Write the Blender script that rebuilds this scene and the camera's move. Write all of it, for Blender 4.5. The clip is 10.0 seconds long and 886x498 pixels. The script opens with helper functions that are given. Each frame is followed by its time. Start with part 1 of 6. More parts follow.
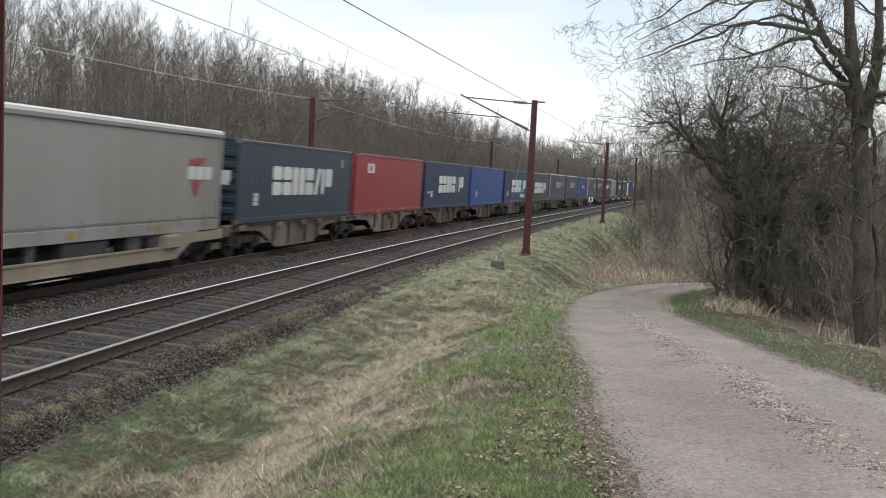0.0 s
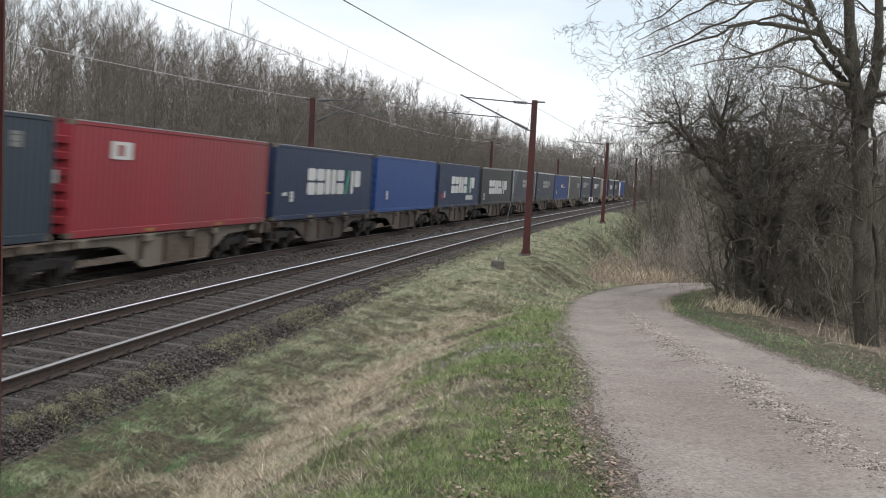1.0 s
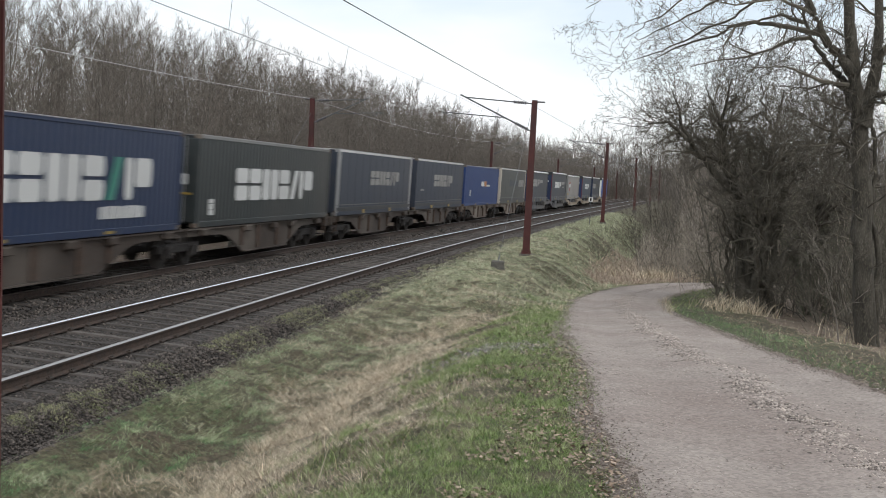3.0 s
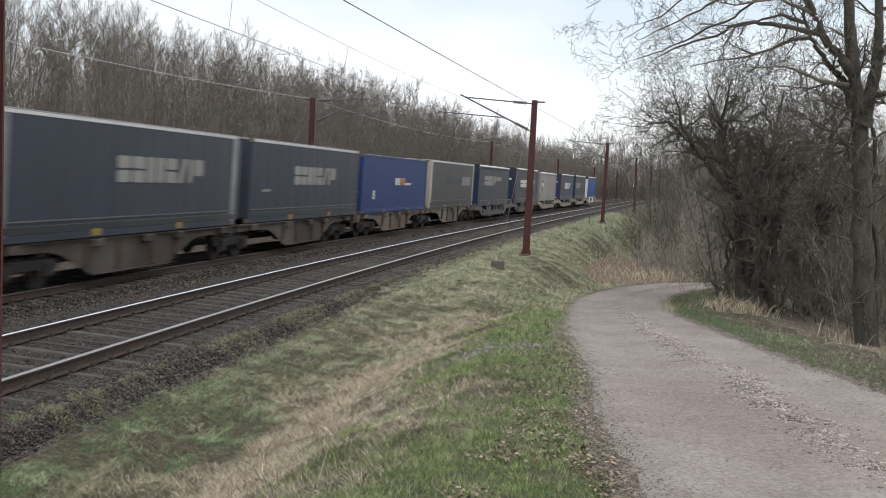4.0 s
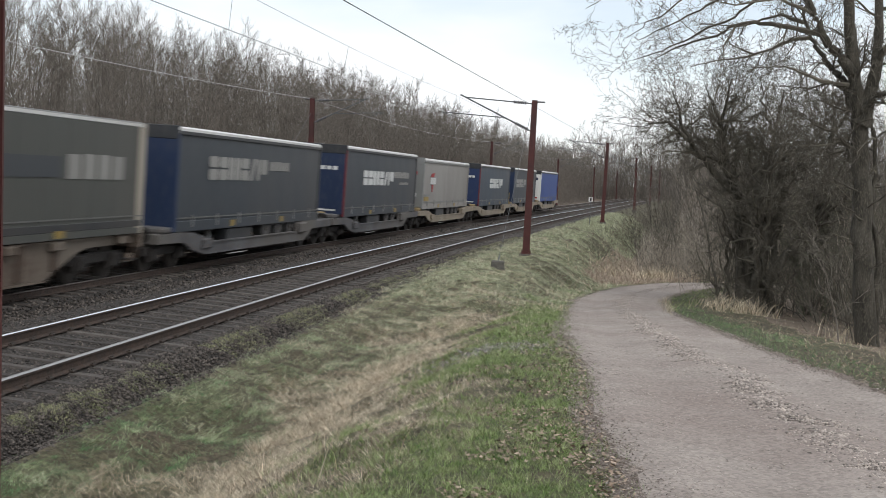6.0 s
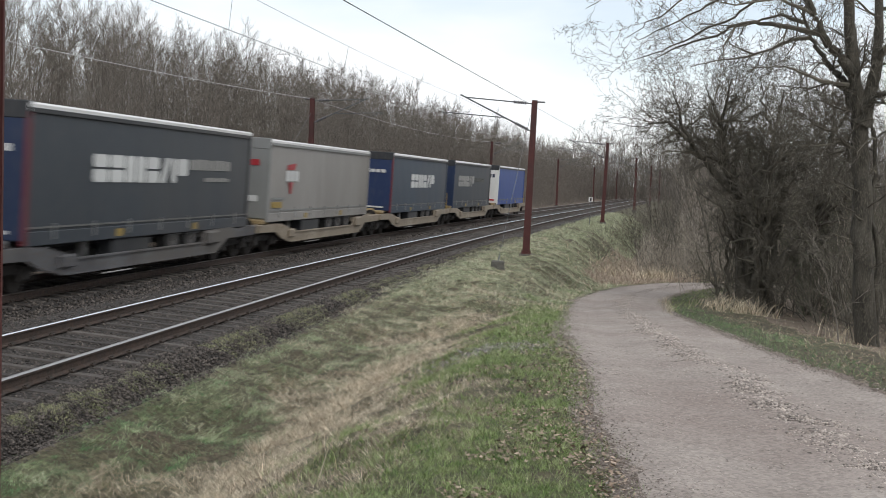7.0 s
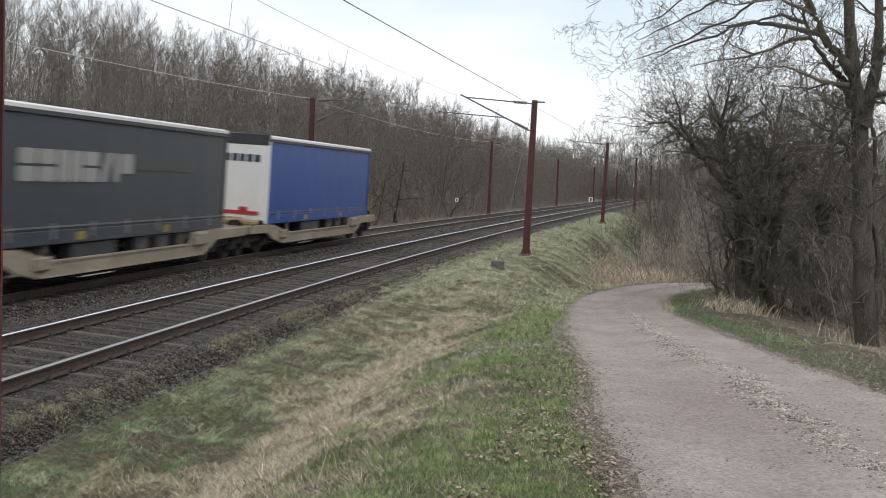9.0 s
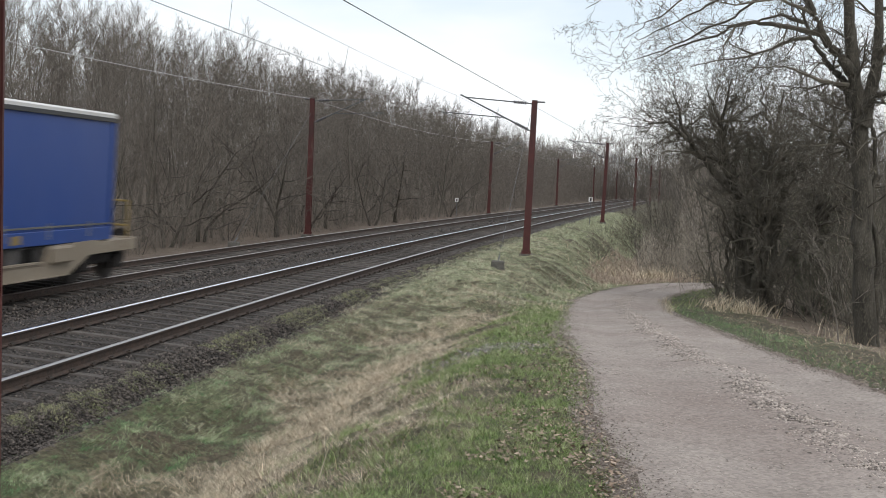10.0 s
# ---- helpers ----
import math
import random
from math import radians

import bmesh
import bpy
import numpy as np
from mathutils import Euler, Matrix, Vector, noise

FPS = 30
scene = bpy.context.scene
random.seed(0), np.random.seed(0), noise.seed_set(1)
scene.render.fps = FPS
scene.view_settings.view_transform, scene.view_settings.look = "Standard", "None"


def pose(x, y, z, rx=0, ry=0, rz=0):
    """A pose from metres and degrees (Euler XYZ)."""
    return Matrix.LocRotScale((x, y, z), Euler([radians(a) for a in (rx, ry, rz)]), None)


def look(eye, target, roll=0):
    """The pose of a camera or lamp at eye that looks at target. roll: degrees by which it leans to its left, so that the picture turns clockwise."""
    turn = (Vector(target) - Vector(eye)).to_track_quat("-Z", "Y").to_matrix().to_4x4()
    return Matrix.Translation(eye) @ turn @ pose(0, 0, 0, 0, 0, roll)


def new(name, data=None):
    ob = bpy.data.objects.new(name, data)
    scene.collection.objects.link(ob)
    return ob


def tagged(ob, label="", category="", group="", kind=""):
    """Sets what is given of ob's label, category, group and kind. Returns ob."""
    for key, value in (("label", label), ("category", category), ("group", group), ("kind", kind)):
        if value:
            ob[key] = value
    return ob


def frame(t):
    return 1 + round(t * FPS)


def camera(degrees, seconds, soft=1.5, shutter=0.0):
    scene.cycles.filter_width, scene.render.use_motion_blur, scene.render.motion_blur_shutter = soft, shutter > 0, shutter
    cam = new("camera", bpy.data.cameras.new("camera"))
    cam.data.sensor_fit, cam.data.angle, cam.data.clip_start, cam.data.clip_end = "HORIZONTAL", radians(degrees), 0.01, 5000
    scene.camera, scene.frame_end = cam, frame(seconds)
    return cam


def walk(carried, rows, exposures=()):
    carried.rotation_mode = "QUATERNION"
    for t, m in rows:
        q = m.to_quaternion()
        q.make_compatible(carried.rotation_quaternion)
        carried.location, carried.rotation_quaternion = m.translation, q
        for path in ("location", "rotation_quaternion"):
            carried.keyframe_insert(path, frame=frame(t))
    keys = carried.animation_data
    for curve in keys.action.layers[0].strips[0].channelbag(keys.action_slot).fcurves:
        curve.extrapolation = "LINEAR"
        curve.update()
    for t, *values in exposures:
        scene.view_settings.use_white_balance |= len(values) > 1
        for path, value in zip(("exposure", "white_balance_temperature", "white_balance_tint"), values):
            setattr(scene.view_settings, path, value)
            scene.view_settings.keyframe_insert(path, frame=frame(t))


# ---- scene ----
# The camera stands still on the verge of a farm track, 2.5 m above the rails.
# World: x runs along the railway, y away from the camera across it, z = 0 on the near rail.
EYE = (0.0, 0.0, 2.4826)
PITCH, LEAN, YAW = 3.325, 2.200, 7.1656
cam = camera(41.112, 10.0, soft=0.5, shutter=0.5)
AIM = (math.cos(radians(YAW)) * math.cos(radians(PITCH)), math.sin(radians(YAW)) * math.cos(radians(PITCH)),
       EYE[2] - math.sin(radians(PITCH)))
walk(cam, [(0.0, look(EYE, AIM, LEAN)), (10.0, look(EYE, AIM, LEAN))])

# ---- light: a bright, thinly broken overcast with a veiled sun ----
SUN_UP, SUN_TURN = radians(42), radians(-125)
world = bpy.data.worlds.new("overcast")
scene.world = world
world.use_nodes = True
wn, wl = world.node_tree.nodes, world.node_tree.links
wn.clear()
sky = wn.new("ShaderNodeTexSky")
sky.sky_type, sky.sun_disc, sky.sun_elevation, sky.sun_rotation = "NISHITA", False, SUN_UP, SUN_TURN
blue = wn.new("ShaderNodeBackground")
blue.inputs["Strength"].default_value = 0.14
wl.new(sky.outputs[0], blue.inputs[0])
cloud = wn.new("ShaderNodeBackground")
cloud.inputs["Color"].default_value = (0.95, 0.975, 1.0, 1)
cloud.inputs["Strength"].default_value = 1.12
coord = wn.new("ShaderNodeTexCoord")
stretch = wn.new("ShaderNodeMapping")
stretch.inputs["Scale"].default_value = (1.0, 1.0, 3.4)
patch = wn.new("ShaderNodeTexNoise")
patch.inputs["Scale"].default_value, patch.inputs["Detail"].default_value = 2.6, 5.0
ramp = wn.new("ShaderNodeMapRange")
ramp.inputs["From Min"].default_value, ramp.inputs["From Max"].default_value = 0.36, 0.58
ramp.inputs["To Min"].default_value, ramp.inputs["To Max"].default_value = 0.5, 1.0
both = wn.new("ShaderNodeMixShader")
out = wn.new("ShaderNodeOutputWorld")
wl.new(coord.outputs["Generated"], stretch.inputs[0])
wl.new(stretch.outputs[0], patch.inputs["Vector"])
wl.new(patch.outputs[0], ramp.inputs["Value"])
wl.new(ramp.outputs[0], both.inputs[0])
wl.new(blue.outputs[0], both.inputs[1])
wl.new(cloud.outputs[0], both.inputs[2])
wl.new(both.outputs[0], out.inputs[0])
sun = new("sun", bpy.data.lights.new("sun", "SUN"))
sun.data.energy, sun.data.angle, sun.data.color = 0.8, radians(18), (1.0, 0.96, 0.9)
sun.matrix_world = look((0, 0, 0), (-math.sin(SUN_TURN) * math.cos(SUN_UP), -math.cos(SUN_TURN) * math.cos(SUN_UP), -math.sin(SUN_UP)))
scene.view_settings.exposure = 0.0


# ---- materials ----
def surface(name, c1, c2, scale=4.0, rough=0.8, bump=0.0, metal=0.0, fine=None, stain=None, per="", grain=(1, 1, 1), bump_scale=None, cells=None, vary=(0.62, 1.38)):
    """Two colours mixed by noise; fine: a third colour in small grains; stain: a fourth in large patches;
    per: 'island' or 'object' varies the brightness piece by piece; cells: (per metre, low, high) grains of differing brightness."""
    m = bpy.data.materials.new(name)
    m.use_nodes = True
    n, l = m.node_tree.nodes, m.node_tree.links
    bsdf = n["Principled BSDF"]
    bsdf.inputs["Roughness"].default_value = rough
    bsdf.inputs["Metallic"].default_value = metal
    tc = n.new("ShaderNodeTexCoord")
    mp = n.new("ShaderNodeMapping")
    mp.inputs["Scale"].default_value = grain
    l.new(tc.outputs["Object"], mp.inputs[0])

    def noise_at(sc, lo, hi, detail=6.0):
        t = n.new("ShaderNodeTexNoise")
        t.inputs["Scale"].default_value, t.inputs["Detail"].default_value = sc, detail
        l.new(mp.outputs[0], t.inputs["Vector"])
        r = n.new("ShaderNodeMapRange")
        r.inputs["From Min"].default_value, r.inputs["From Max"].default_value = lo, hi
        l.new(t.outputs[0], r.inputs["Value"])
        return r.outputs[0]

    def mixed(fac, a, b, mode="MIX"):
        x = n.new("ShaderNodeMix")
        x.data_type, x.blend_type = "RGBA", mode
        if fac is None:
            x.inputs[0].default_value = 1.0
        else:
            l.new(fac, x.inputs[0])
        for k, v in ((6, a), (7, b)):
            if isinstance(v, tuple):
                x.inputs[k].default_value = (*v, 1)
            else:
                l.new(v, x.inputs[k])
        return x.outputs[2]

    col = mixed(noise_at(scale, 0.35, 0.65), c1, c2)
    if fine:
        col = mixed(noise_at(scale * 9, 0.52, 0.66), col, fine)
    if stain:
        col = mixed(noise_at(scale * 0.22, 0.48, 0.68), col, stain)
    if per:
        if per == "island":
            pick = n.new("ShaderNodeNewGeometry").outputs["Random Per Island"]
        else:
            pick = n.new("ShaderNodeObjectInfo").outputs["Random"]
        r = n.new("ShaderNodeMapRange")
        r.inputs["To Min"].default_value, r.inputs["To Max"].default_value = vary
        l.new(pick, r.inputs["Value"])
        g = n.new("ShaderNodeCombineColor")
        for k in range(3):
            l.new(r.outputs[0], g.inputs[k])
        col = mixed(None, col, g.outputs[0], "MULTIPLY")
    if cells:
        for sc, lo, hi in cells:
            vo = n.new("ShaderNodeTexVoronoi")
            vo.inputs["Scale"].default_value = sc
            l.new(tc.outputs["Object"], vo.inputs["Vector"])
            one = n.new("ShaderNodeSeparateColor")
            l.new(vo.outputs["Color"], one.inputs[0])
            r = n.new("ShaderNodeMapRange")
            r.inputs["To Min"].default_value, r.inputs["To Max"].default_value = lo, hi
            l.new(one.outputs[0], r.inputs["Value"])
            g = n.new("ShaderNodeCombineColor")
            for k in range(3):
                l.new(r.outputs[0], g.inputs[k])
            col = mixed(None, col, g.outputs[0], "MULTIPLY")
    l.new(col, bsdf.inputs["Base Color"])
    if bump:
        b = n.new("ShaderNodeBump")
        b.inputs["Strength"].default_value, b.inputs["Distance"].default_value = min(1.0, bump), 0.02
        l.new(noise_at(bump_scale or scale * 6, 0.3, 0.7), b.inputs["Height"])
        l.new(b.outputs[0], bsdf.inputs["Normal"])
    return m


RAIL_TOP = surface("polished_rail_head", (0.85, 0.85, 0.88), (0.75, 0.75, 0.78), 30, 0.2, 0.0, 1.0)
RAIL_TOP_GREY = surface("grey_rail_head", (0.46, 0.45, 0.45), (0.36, 0.35, 0.345), 30, 0.32, 0.0, 1.0)
RAIL_TOP_DULL = surface("dull_rail_head", (0.34, 0.31, 0.29), (0.26, 0.23, 0.21), 30, 0.38, 0.0, 1.0)
RAIL_SIDE = surface("rusty_rail_side", (0.075, 0.05, 0.038), (0.045, 0.033, 0.028), 12, 0.85, 0.3)
SLEEPER = surface("dirty_concrete_sleeper", (0.092, 0.08, 0.072), (0.058, 0.05, 0.045), 9, 0.9, 0.3, fine=(0.12, 0.108, 0.096), per="object")
CLIP = surface("rusty_clip_steel", (0.06, 0.045, 0.036), (0.035, 0.028, 0.024), 40, 0.8)
BALLAST = surface("ballast_bed", (0.06, 0.052, 0.046), (0.034, 0.029, 0.026), 16, 0.95, 0.9, bump_scale=45, cells=((32, 0.3, 1.8),))
STONE = surface("ballast_stone", (0.115, 0.098, 0.086), (0.04, 0.034, 0.03), 9, 0.9, per="island", vary=(0.3, 1.9))
GRAVEL = surface("gravel_track", (0.365, 0.317, 0.283), (0.295, 0.252, 0.223), 1.4, 0.95, 0.4, stain=(0.27, 0.22, 0.194), bump_scale=32, cells=((38, 0.8, 1.2),))
VERGE_DIRT = surface("dark_path_edge", (0.31, 0.257, 0.222), (0.19, 0.152, 0.127), 3, 1.0, 0.9, fine=(0.12, 0.095, 0.075), bump_scale=40, cells=((45, 0.6, 1.4),))
PEBBLE = surface("loose_pebble", (0.48, 0.42, 0.375), (0.3, 0.255, 0.225), 8, 0.85, per="island", vary=(0.35, 1.5))
VERGE_STONE = surface("verge_stone", (0.42, 0.39, 0.37), (0.24, 0.218, 0.205), 8, 0.85, per="island", vary=(0.4, 1.5))
GRIT = surface("track_grit", (0.46, 0.41, 0.37), (0.32, 0.277, 0.248), 8, 0.9, per="island", vary=(0.65, 1.4))
SOIL = surface("turf_soil", (0.075, 0.066, 0.038), (0.11, 0.088, 0.057), 2.2, 1.0, 0.8, fine=(0.06, 0.056, 0.03), stain=(0.082, 0.086, 0.041), bump_scale=30, cells=((22, 0.55, 1.5),))
LITTER = surface("woodland_floor", (0.16, 0.122, 0.092), (0.1, 0.078, 0.059), 1.5, 1.0, 0.8, fine=(0.22, 0.17, 0.13), bump_scale=20)
GRASS_GREEN = surface("fresh_grass", (0.125, 0.205, 0.052), (0.31, 0.365, 0.165), 5, 0.7, per="island", vary=(0.35, 1.75))
GRASS_MOSSY = surface("dull_grass", (0.21, 0.26, 0.13), (0.43, 0.43, 0.28), 5, 0.8, per="island")
GRASS_YELLOW = surface("yellow_green_moss", (0.24, 0.265, 0.12), (0.42, 0.415, 0.25), 5, 0.8, per="island")
GRASS_DRY = surface("dry_grass", (0.72, 0.63, 0.48), (0.39, 0.315, 0.22), 6, 0.8, per="island", vary=(0.35, 1.65))
BRACKEN = surface("dead_bracken", (0.36, 0.265, 0.205), (0.5, 0.41, 0.33), 6, 0.85, per="island")
DEAD_LEAF = surface("dead_leaf", (0.24, 0.17, 0.12), (0.38, 0.3, 0.235), 9, 0.8, per="island", vary=(0.4, 1.5))
BARK = surface("bark", (0.16, 0.145, 0.12), (0.1, 0.089, 0.074), 7, 0.95, 0.8, fine=(0.13, 0.125, 0.1), grain=(1, 1, 0.3), bump_scale=22)
BARK_DARK = surface("dark_wet_bark", (0.095, 0.085, 0.069), (0.04, 0.035, 0.028), 9, 0.95, 1.0, fine=(0.13, 0.122, 0.09), grain=(1, 1, 0.3), bump_scale=26)
TWIG = surface("twig_bark", (0.205, 0.18, 0.154), (0.122, 0.106, 0.09), 5, 0.95, per="island")
TWIG_PALE = surface("pale_shoots", (0.43, 0.38, 0.318), (0.29, 0.255, 0.21), 5, 0.95, per="island")
TWIG_OLIVE = surface("olive_broom_twigs", (0.17, 0.175, 0.12), (0.1, 0.108, 0.07), 5, 0.95, per="island")
GRASS_PALE = surface("pale_short_grass", (0.37, 0.41, 0.25), (0.54, 0.55, 0.38), 1.4, 0.8, per="island", vary=(0.5, 1.45))
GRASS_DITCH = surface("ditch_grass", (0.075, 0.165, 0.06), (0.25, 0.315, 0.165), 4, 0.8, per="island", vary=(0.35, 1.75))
TWIG_DARK = surface("thorn_twig", (0.15, 0.136, 0.108), (0.085, 0.076, 0.06), 5, 0.95, per="island")
MAST_RED = surface("oxide_red_steel", (0.098, 0.026, 0.022), (0.07, 0.02, 0.018), 3, 0.6, 0.15, stain=(0.055, 0.022, 0.02))
GALVANISED = surface("galvanised_steel", (0.17, 0.175, 0.18), (0.11, 0.115, 0.12), 9, 0.55, 0.1, 0.3)
INSULATOR = surface("glazed_insulator", (0.12, 0.115, 0.12), (0.08, 0.075, 0.08), 9, 0.25)
COPPER = surface("weathered_wire", (0.11, 0.12, 0.115), (0.07, 0.075, 0.07), 9, 0.6, 0.0, 0.4)
ALUMINIUM_WIRE = surface("bare_aluminium_wire", (0.5, 0.5, 0.49), (0.4, 0.4, 0.39), 9, 0.5, 0.0, 0.3)
CONCRETE = surface("weathered_concrete", (0.15, 0.14, 0.125), (0.085, 0.08, 0.07), 6, 0.95, 0.5, fine=(0.2, 0.19, 0.17))
PLATE_WHITE = surface("white_enamel", (0.75, 0.75, 0.73), (0.68, 0.68, 0.66), 6, 0.5)
INK = surface("black_enamel", (0.02, 0.02, 0.02), (0.03, 0.03, 0.03), 6, 0.5)

# ---- the line of the railway ----
D, K1, K2, K3 = 7.5583, 0.00172368, -1.1265644e-5, 2.29413e-8
CANT_NEAR, CANT_FAR, APART, DROP = 0.0936, 0.0493, 5.5033, -0.2007


def centre(s):
    """Plan position and heading of the near track's centre line."""
    if s < 0:
        return s, D, 0.0
    return s - K1 * K1 * s ** 3 / 6, D - K1 * s * s / 2 - K2 * s ** 3 / 3 - K3 * s ** 4 / 4, -(K1 * s + K2 * s * s + K3 * s ** 3)


def on_plan(s, right, z=0.0):
    """A point right of the near track's centre line (towards the camera), at the height z."""
    x, y, th = centre(s)
    return Vector((x + math.sin(th) * right, y - math.cos(th) * right, z))


def on_track(s, off, h, far):
    """A point on a canted track: off to the left of its centre, h above its rails."""
    a = (CANT_FAR if far else CANT_NEAR) / 1.505
    o = (APART if far else 0.0) + off * math.cos(a) - h * math.sin(a)
    return on_plan(s, -o, h * math.cos(a) + (off + 0.7525) * math.sin(a) + (DROP if far else 0.0))


def track_pose(s, far):
    """x along the track, y to its left, z up from the rail tops."""
    a, th = (CANT_FAR if far else CANT_NEAR) / 1.505, centre(s)[2]
    m = (Matrix.Rotation(th, 4, "Z") @ Matrix.Rotation(a, 4, "X"))
    m.translation = on_track(s, 0.0, 0.0, far)
    return m


def blend(a, b, x):
    u = max(0.0, min(1.0, (x - a) / (b - a)))
    return u * u * (3 - 2 * u)


def profile(pairs, r):
    if r <= pairs[0][0]:
        return pairs[0][1]
    for (a, za), (b, zb) in zip(pairs, pairs[1:]):
        if r <= b:
            return za + (zb - za) * blend(a, b, r)
    return pairs[-1][1]


LEFT_SIDE = ((-400, 5.0), (-120, 3.0), (-62, 1.6), (-36, 0.2), (-25, -0.3), (-11, -0.75), (-8.6, -0.62), (-7.9, -0.56), (-7.3, -0.85), (-1.5, -0.85))
FALL_X = (-20, 0, 5, 10, 14, 18.5, 26, 33, 40, 50, 70)
FALL_Z = (0.82, 0.76, 0.72, 0.60, 0.45, 0.20, -0.38, -0.88, -1.26, -1.66, -2.2)


def path_z(x):
    """The farm track falls away from the camera at about one in fourteen."""
    return float(np.interp(x, FALL_X, FALL_Z))


def right_side(s, r):
    t = path_z(s)
    near = ((-1.5, -0.85), (1.55, -0.6), (2.05, -0.36), (2.5, -0.45), (3.2, -0.66), (3.45, -0.65), (6.5, t - 0.03),
            (9.9, t), (11.2, t - 0.04), (13, t - 0.25), (16, t - 0.9), (24, t - 2.0), (60, -3.6), (400, -3.0))
    far = ((-1.5, -0.85), (1.4, -0.6), (1.75, -0.22), (2.5, -0.28), (3.7, -0.46), (6.4, t), (9.5, t), (11, t - 0.05), (13, t - 0.25), (24, t - 1.2), (60, -4.0), (400, -3.0))
    u = blend(22, 34, s)
    return profile(near, r) * (1 - u) + profile(far, r) * u


def ground_z(s, r):
    z = profile(LEFT_SIDE, r) if r < -1.5 else right_side(s, r)
    rough = blend(1.9, 3.0, r) + blend(-9, -12, r)
    if -20 < s < 75 and 4 < r < 40:
        p = on_plan(s, r)
        d = from_path(p.x, p.y)
        u = blend(1.5, 3.2, d)
        z = z * u + (path_z(p.x) + 0.0) * (1 - u) - 0.16 * (1 - blend(0.8, 1.12, d))
        rough *= 0.25 + 0.75 * u
    lump = blend(2.1, 2.6, r) * (1 - blend(4.4, 5.2, r))
    z += lump * 0.075 * noise.noise((s * 1.25, r * 2.0, 17.0))
    crest = blend(3.0, 4.0, r) * (1 - blend(5.6, 7.0, r))
    return z + crest * 0.12 * noise.noise((s * 0.62, r * 0.8, 8.3)) + rough * (0.07 * noise.noise((s * 0.45, r * 0.45, 1.3)) + 0.065 * noise.noise((s * 1.7, r * 1.7, 5.1)))


# The farm track runs beside the line, then bends away to the right.
PATH = [(-14, 10.6), (-4, 10.2), (2, 9.8), (7, 9.42), (10, 9.12), (12.5, 8.9), (15, 8.56), (18.3, 8.26), (22.7, 8.05), (29.5, 7.72), (33, 7.53), (36, 7.46), (40, 7.5), (44, 7.85), (47, 8.25), (50, 8.75), (52.5, 9.5), (54.3, 10.45), (55.8, 11.8), (57, 13.6), (59, 18), (63, 27)]
PATH_HALF = 1.3


# ---- building helpers ----
def mesh_of(name, verts, faces, material, smooth=False):
    me = bpy.data.meshes.new(name)
    me.from_pydata([tuple(v) for v in verts], [], faces)
    me.materials.append(material)
    if smooth:
        me.polygons.foreach_set("use_smooth", [True] * len(me.polygons))
    me.update()
    return me


def mesh_bm(name, bm, material, smooth=False):
    me = bpy.data.meshes.new(name)
    bmesh.ops.recalc_face_normals(bm, faces=bm.faces)
    bm.to_mesh(me)
    bm.free()
    me.materials.append(material)
    if smooth:
        me.polygons.foreach_set("use_smooth", [True] * len(me.polygons))
    return me


def part(name, data, material, parent, label="", m=None):
    """One mesh object under a thing or a part; data: a bmesh or a mesh."""
    me = mesh_bm(name, data, material) if isinstance(data, bmesh.types.BMesh) else data
    ob = new(name, me)
    ob.parent = parent
    if m is not None:
        ob.matrix_basis = m
    return tagged(ob, label)


def thing(name, label, category, m=None, group="", kind=""):
    ob = new(name)
    ob.empty_display_size = 0.3
    if m is not None:
        ob.matrix_basis = m
    return tagged(ob, label, category, group, kind)


def add_box(bm, x0, x1, y0, y1, z0, z1, bevel=0.0):
    made = bmesh.ops.create_cube(bm, size=1.0, matrix=Matrix.LocRotScale(((x0 + x1) / 2, (y0 + y1) / 2, (z0 + z1) / 2), None, (abs(x1 - x0), abs(y1 - y0), abs(z1 - z0))))
    if bevel:
        edges = {e for v in made["verts"] for e in v.link_edges}
        bmesh.ops.bevel(bm, geom=list(edges), offset=bevel, segments=1, affect="EDGES")
    return bm


def box(x0, x1, y0, y1, z0, z1, bevel=0.0):
    return add_box(bmesh.new(), x0, x1, y0, y1, z0, z1, bevel)


def add_rod(bm, a, b, r, r2=None, sides=8):
    a, b = Vector(a), Vector(b)
    turn = (b - a).to_track_quat("Z", "Y").to_matrix().to_4x4()
    bmesh.ops.create_cone(bm, cap_ends=True, segments=sides, radius1=r, radius2=r if r2 is None else r2, depth=(b - a).length,
                          matrix=Matrix.Translation((a + b) / 2) @ turn)
    return bm


def rod(a, b, r, r2=None, sides=8):
    return add_rod(bmesh.new(), a, b, r, r2, sides)


def add_slab(bm, outline, y0, y1):
    """A plate with an outline in x and z, from y0 to y1."""
    a = [bm.verts.new((x, y0, z)) for x, z in outline]
    b = [bm.verts.new((x, y1, z)) for x, z in outline]
    bm.faces.new(a)
    bm.faces.new(b[::-1])
    for i in range(len(a)):
        j = (i + 1) % len(a)
        bm.faces.new((a[j], a[i], b[i], b[j]))
    return bm


def sweep(name, sections, material, closed=True, smooth=False):
    """Joins rows of points that have equal counts into one skin."""
    n = len(sections[0])
    verts = [v for row in sections for v in row]
    faces = []
    for i in range(len(sections) - 1):
        for j in range(n if closed else n - 1):
            k = (j + 1) % n
            faces.append((i * n + j, i * n + k, (i + 1) * n + k, (i + 1) * n + j))
    if closed:
        faces += [tuple(range(n))[::-1], tuple(range((len(sections) - 1) * n, len(sections) * n))]
    return mesh_of(name, verts, faces, material, smooth)


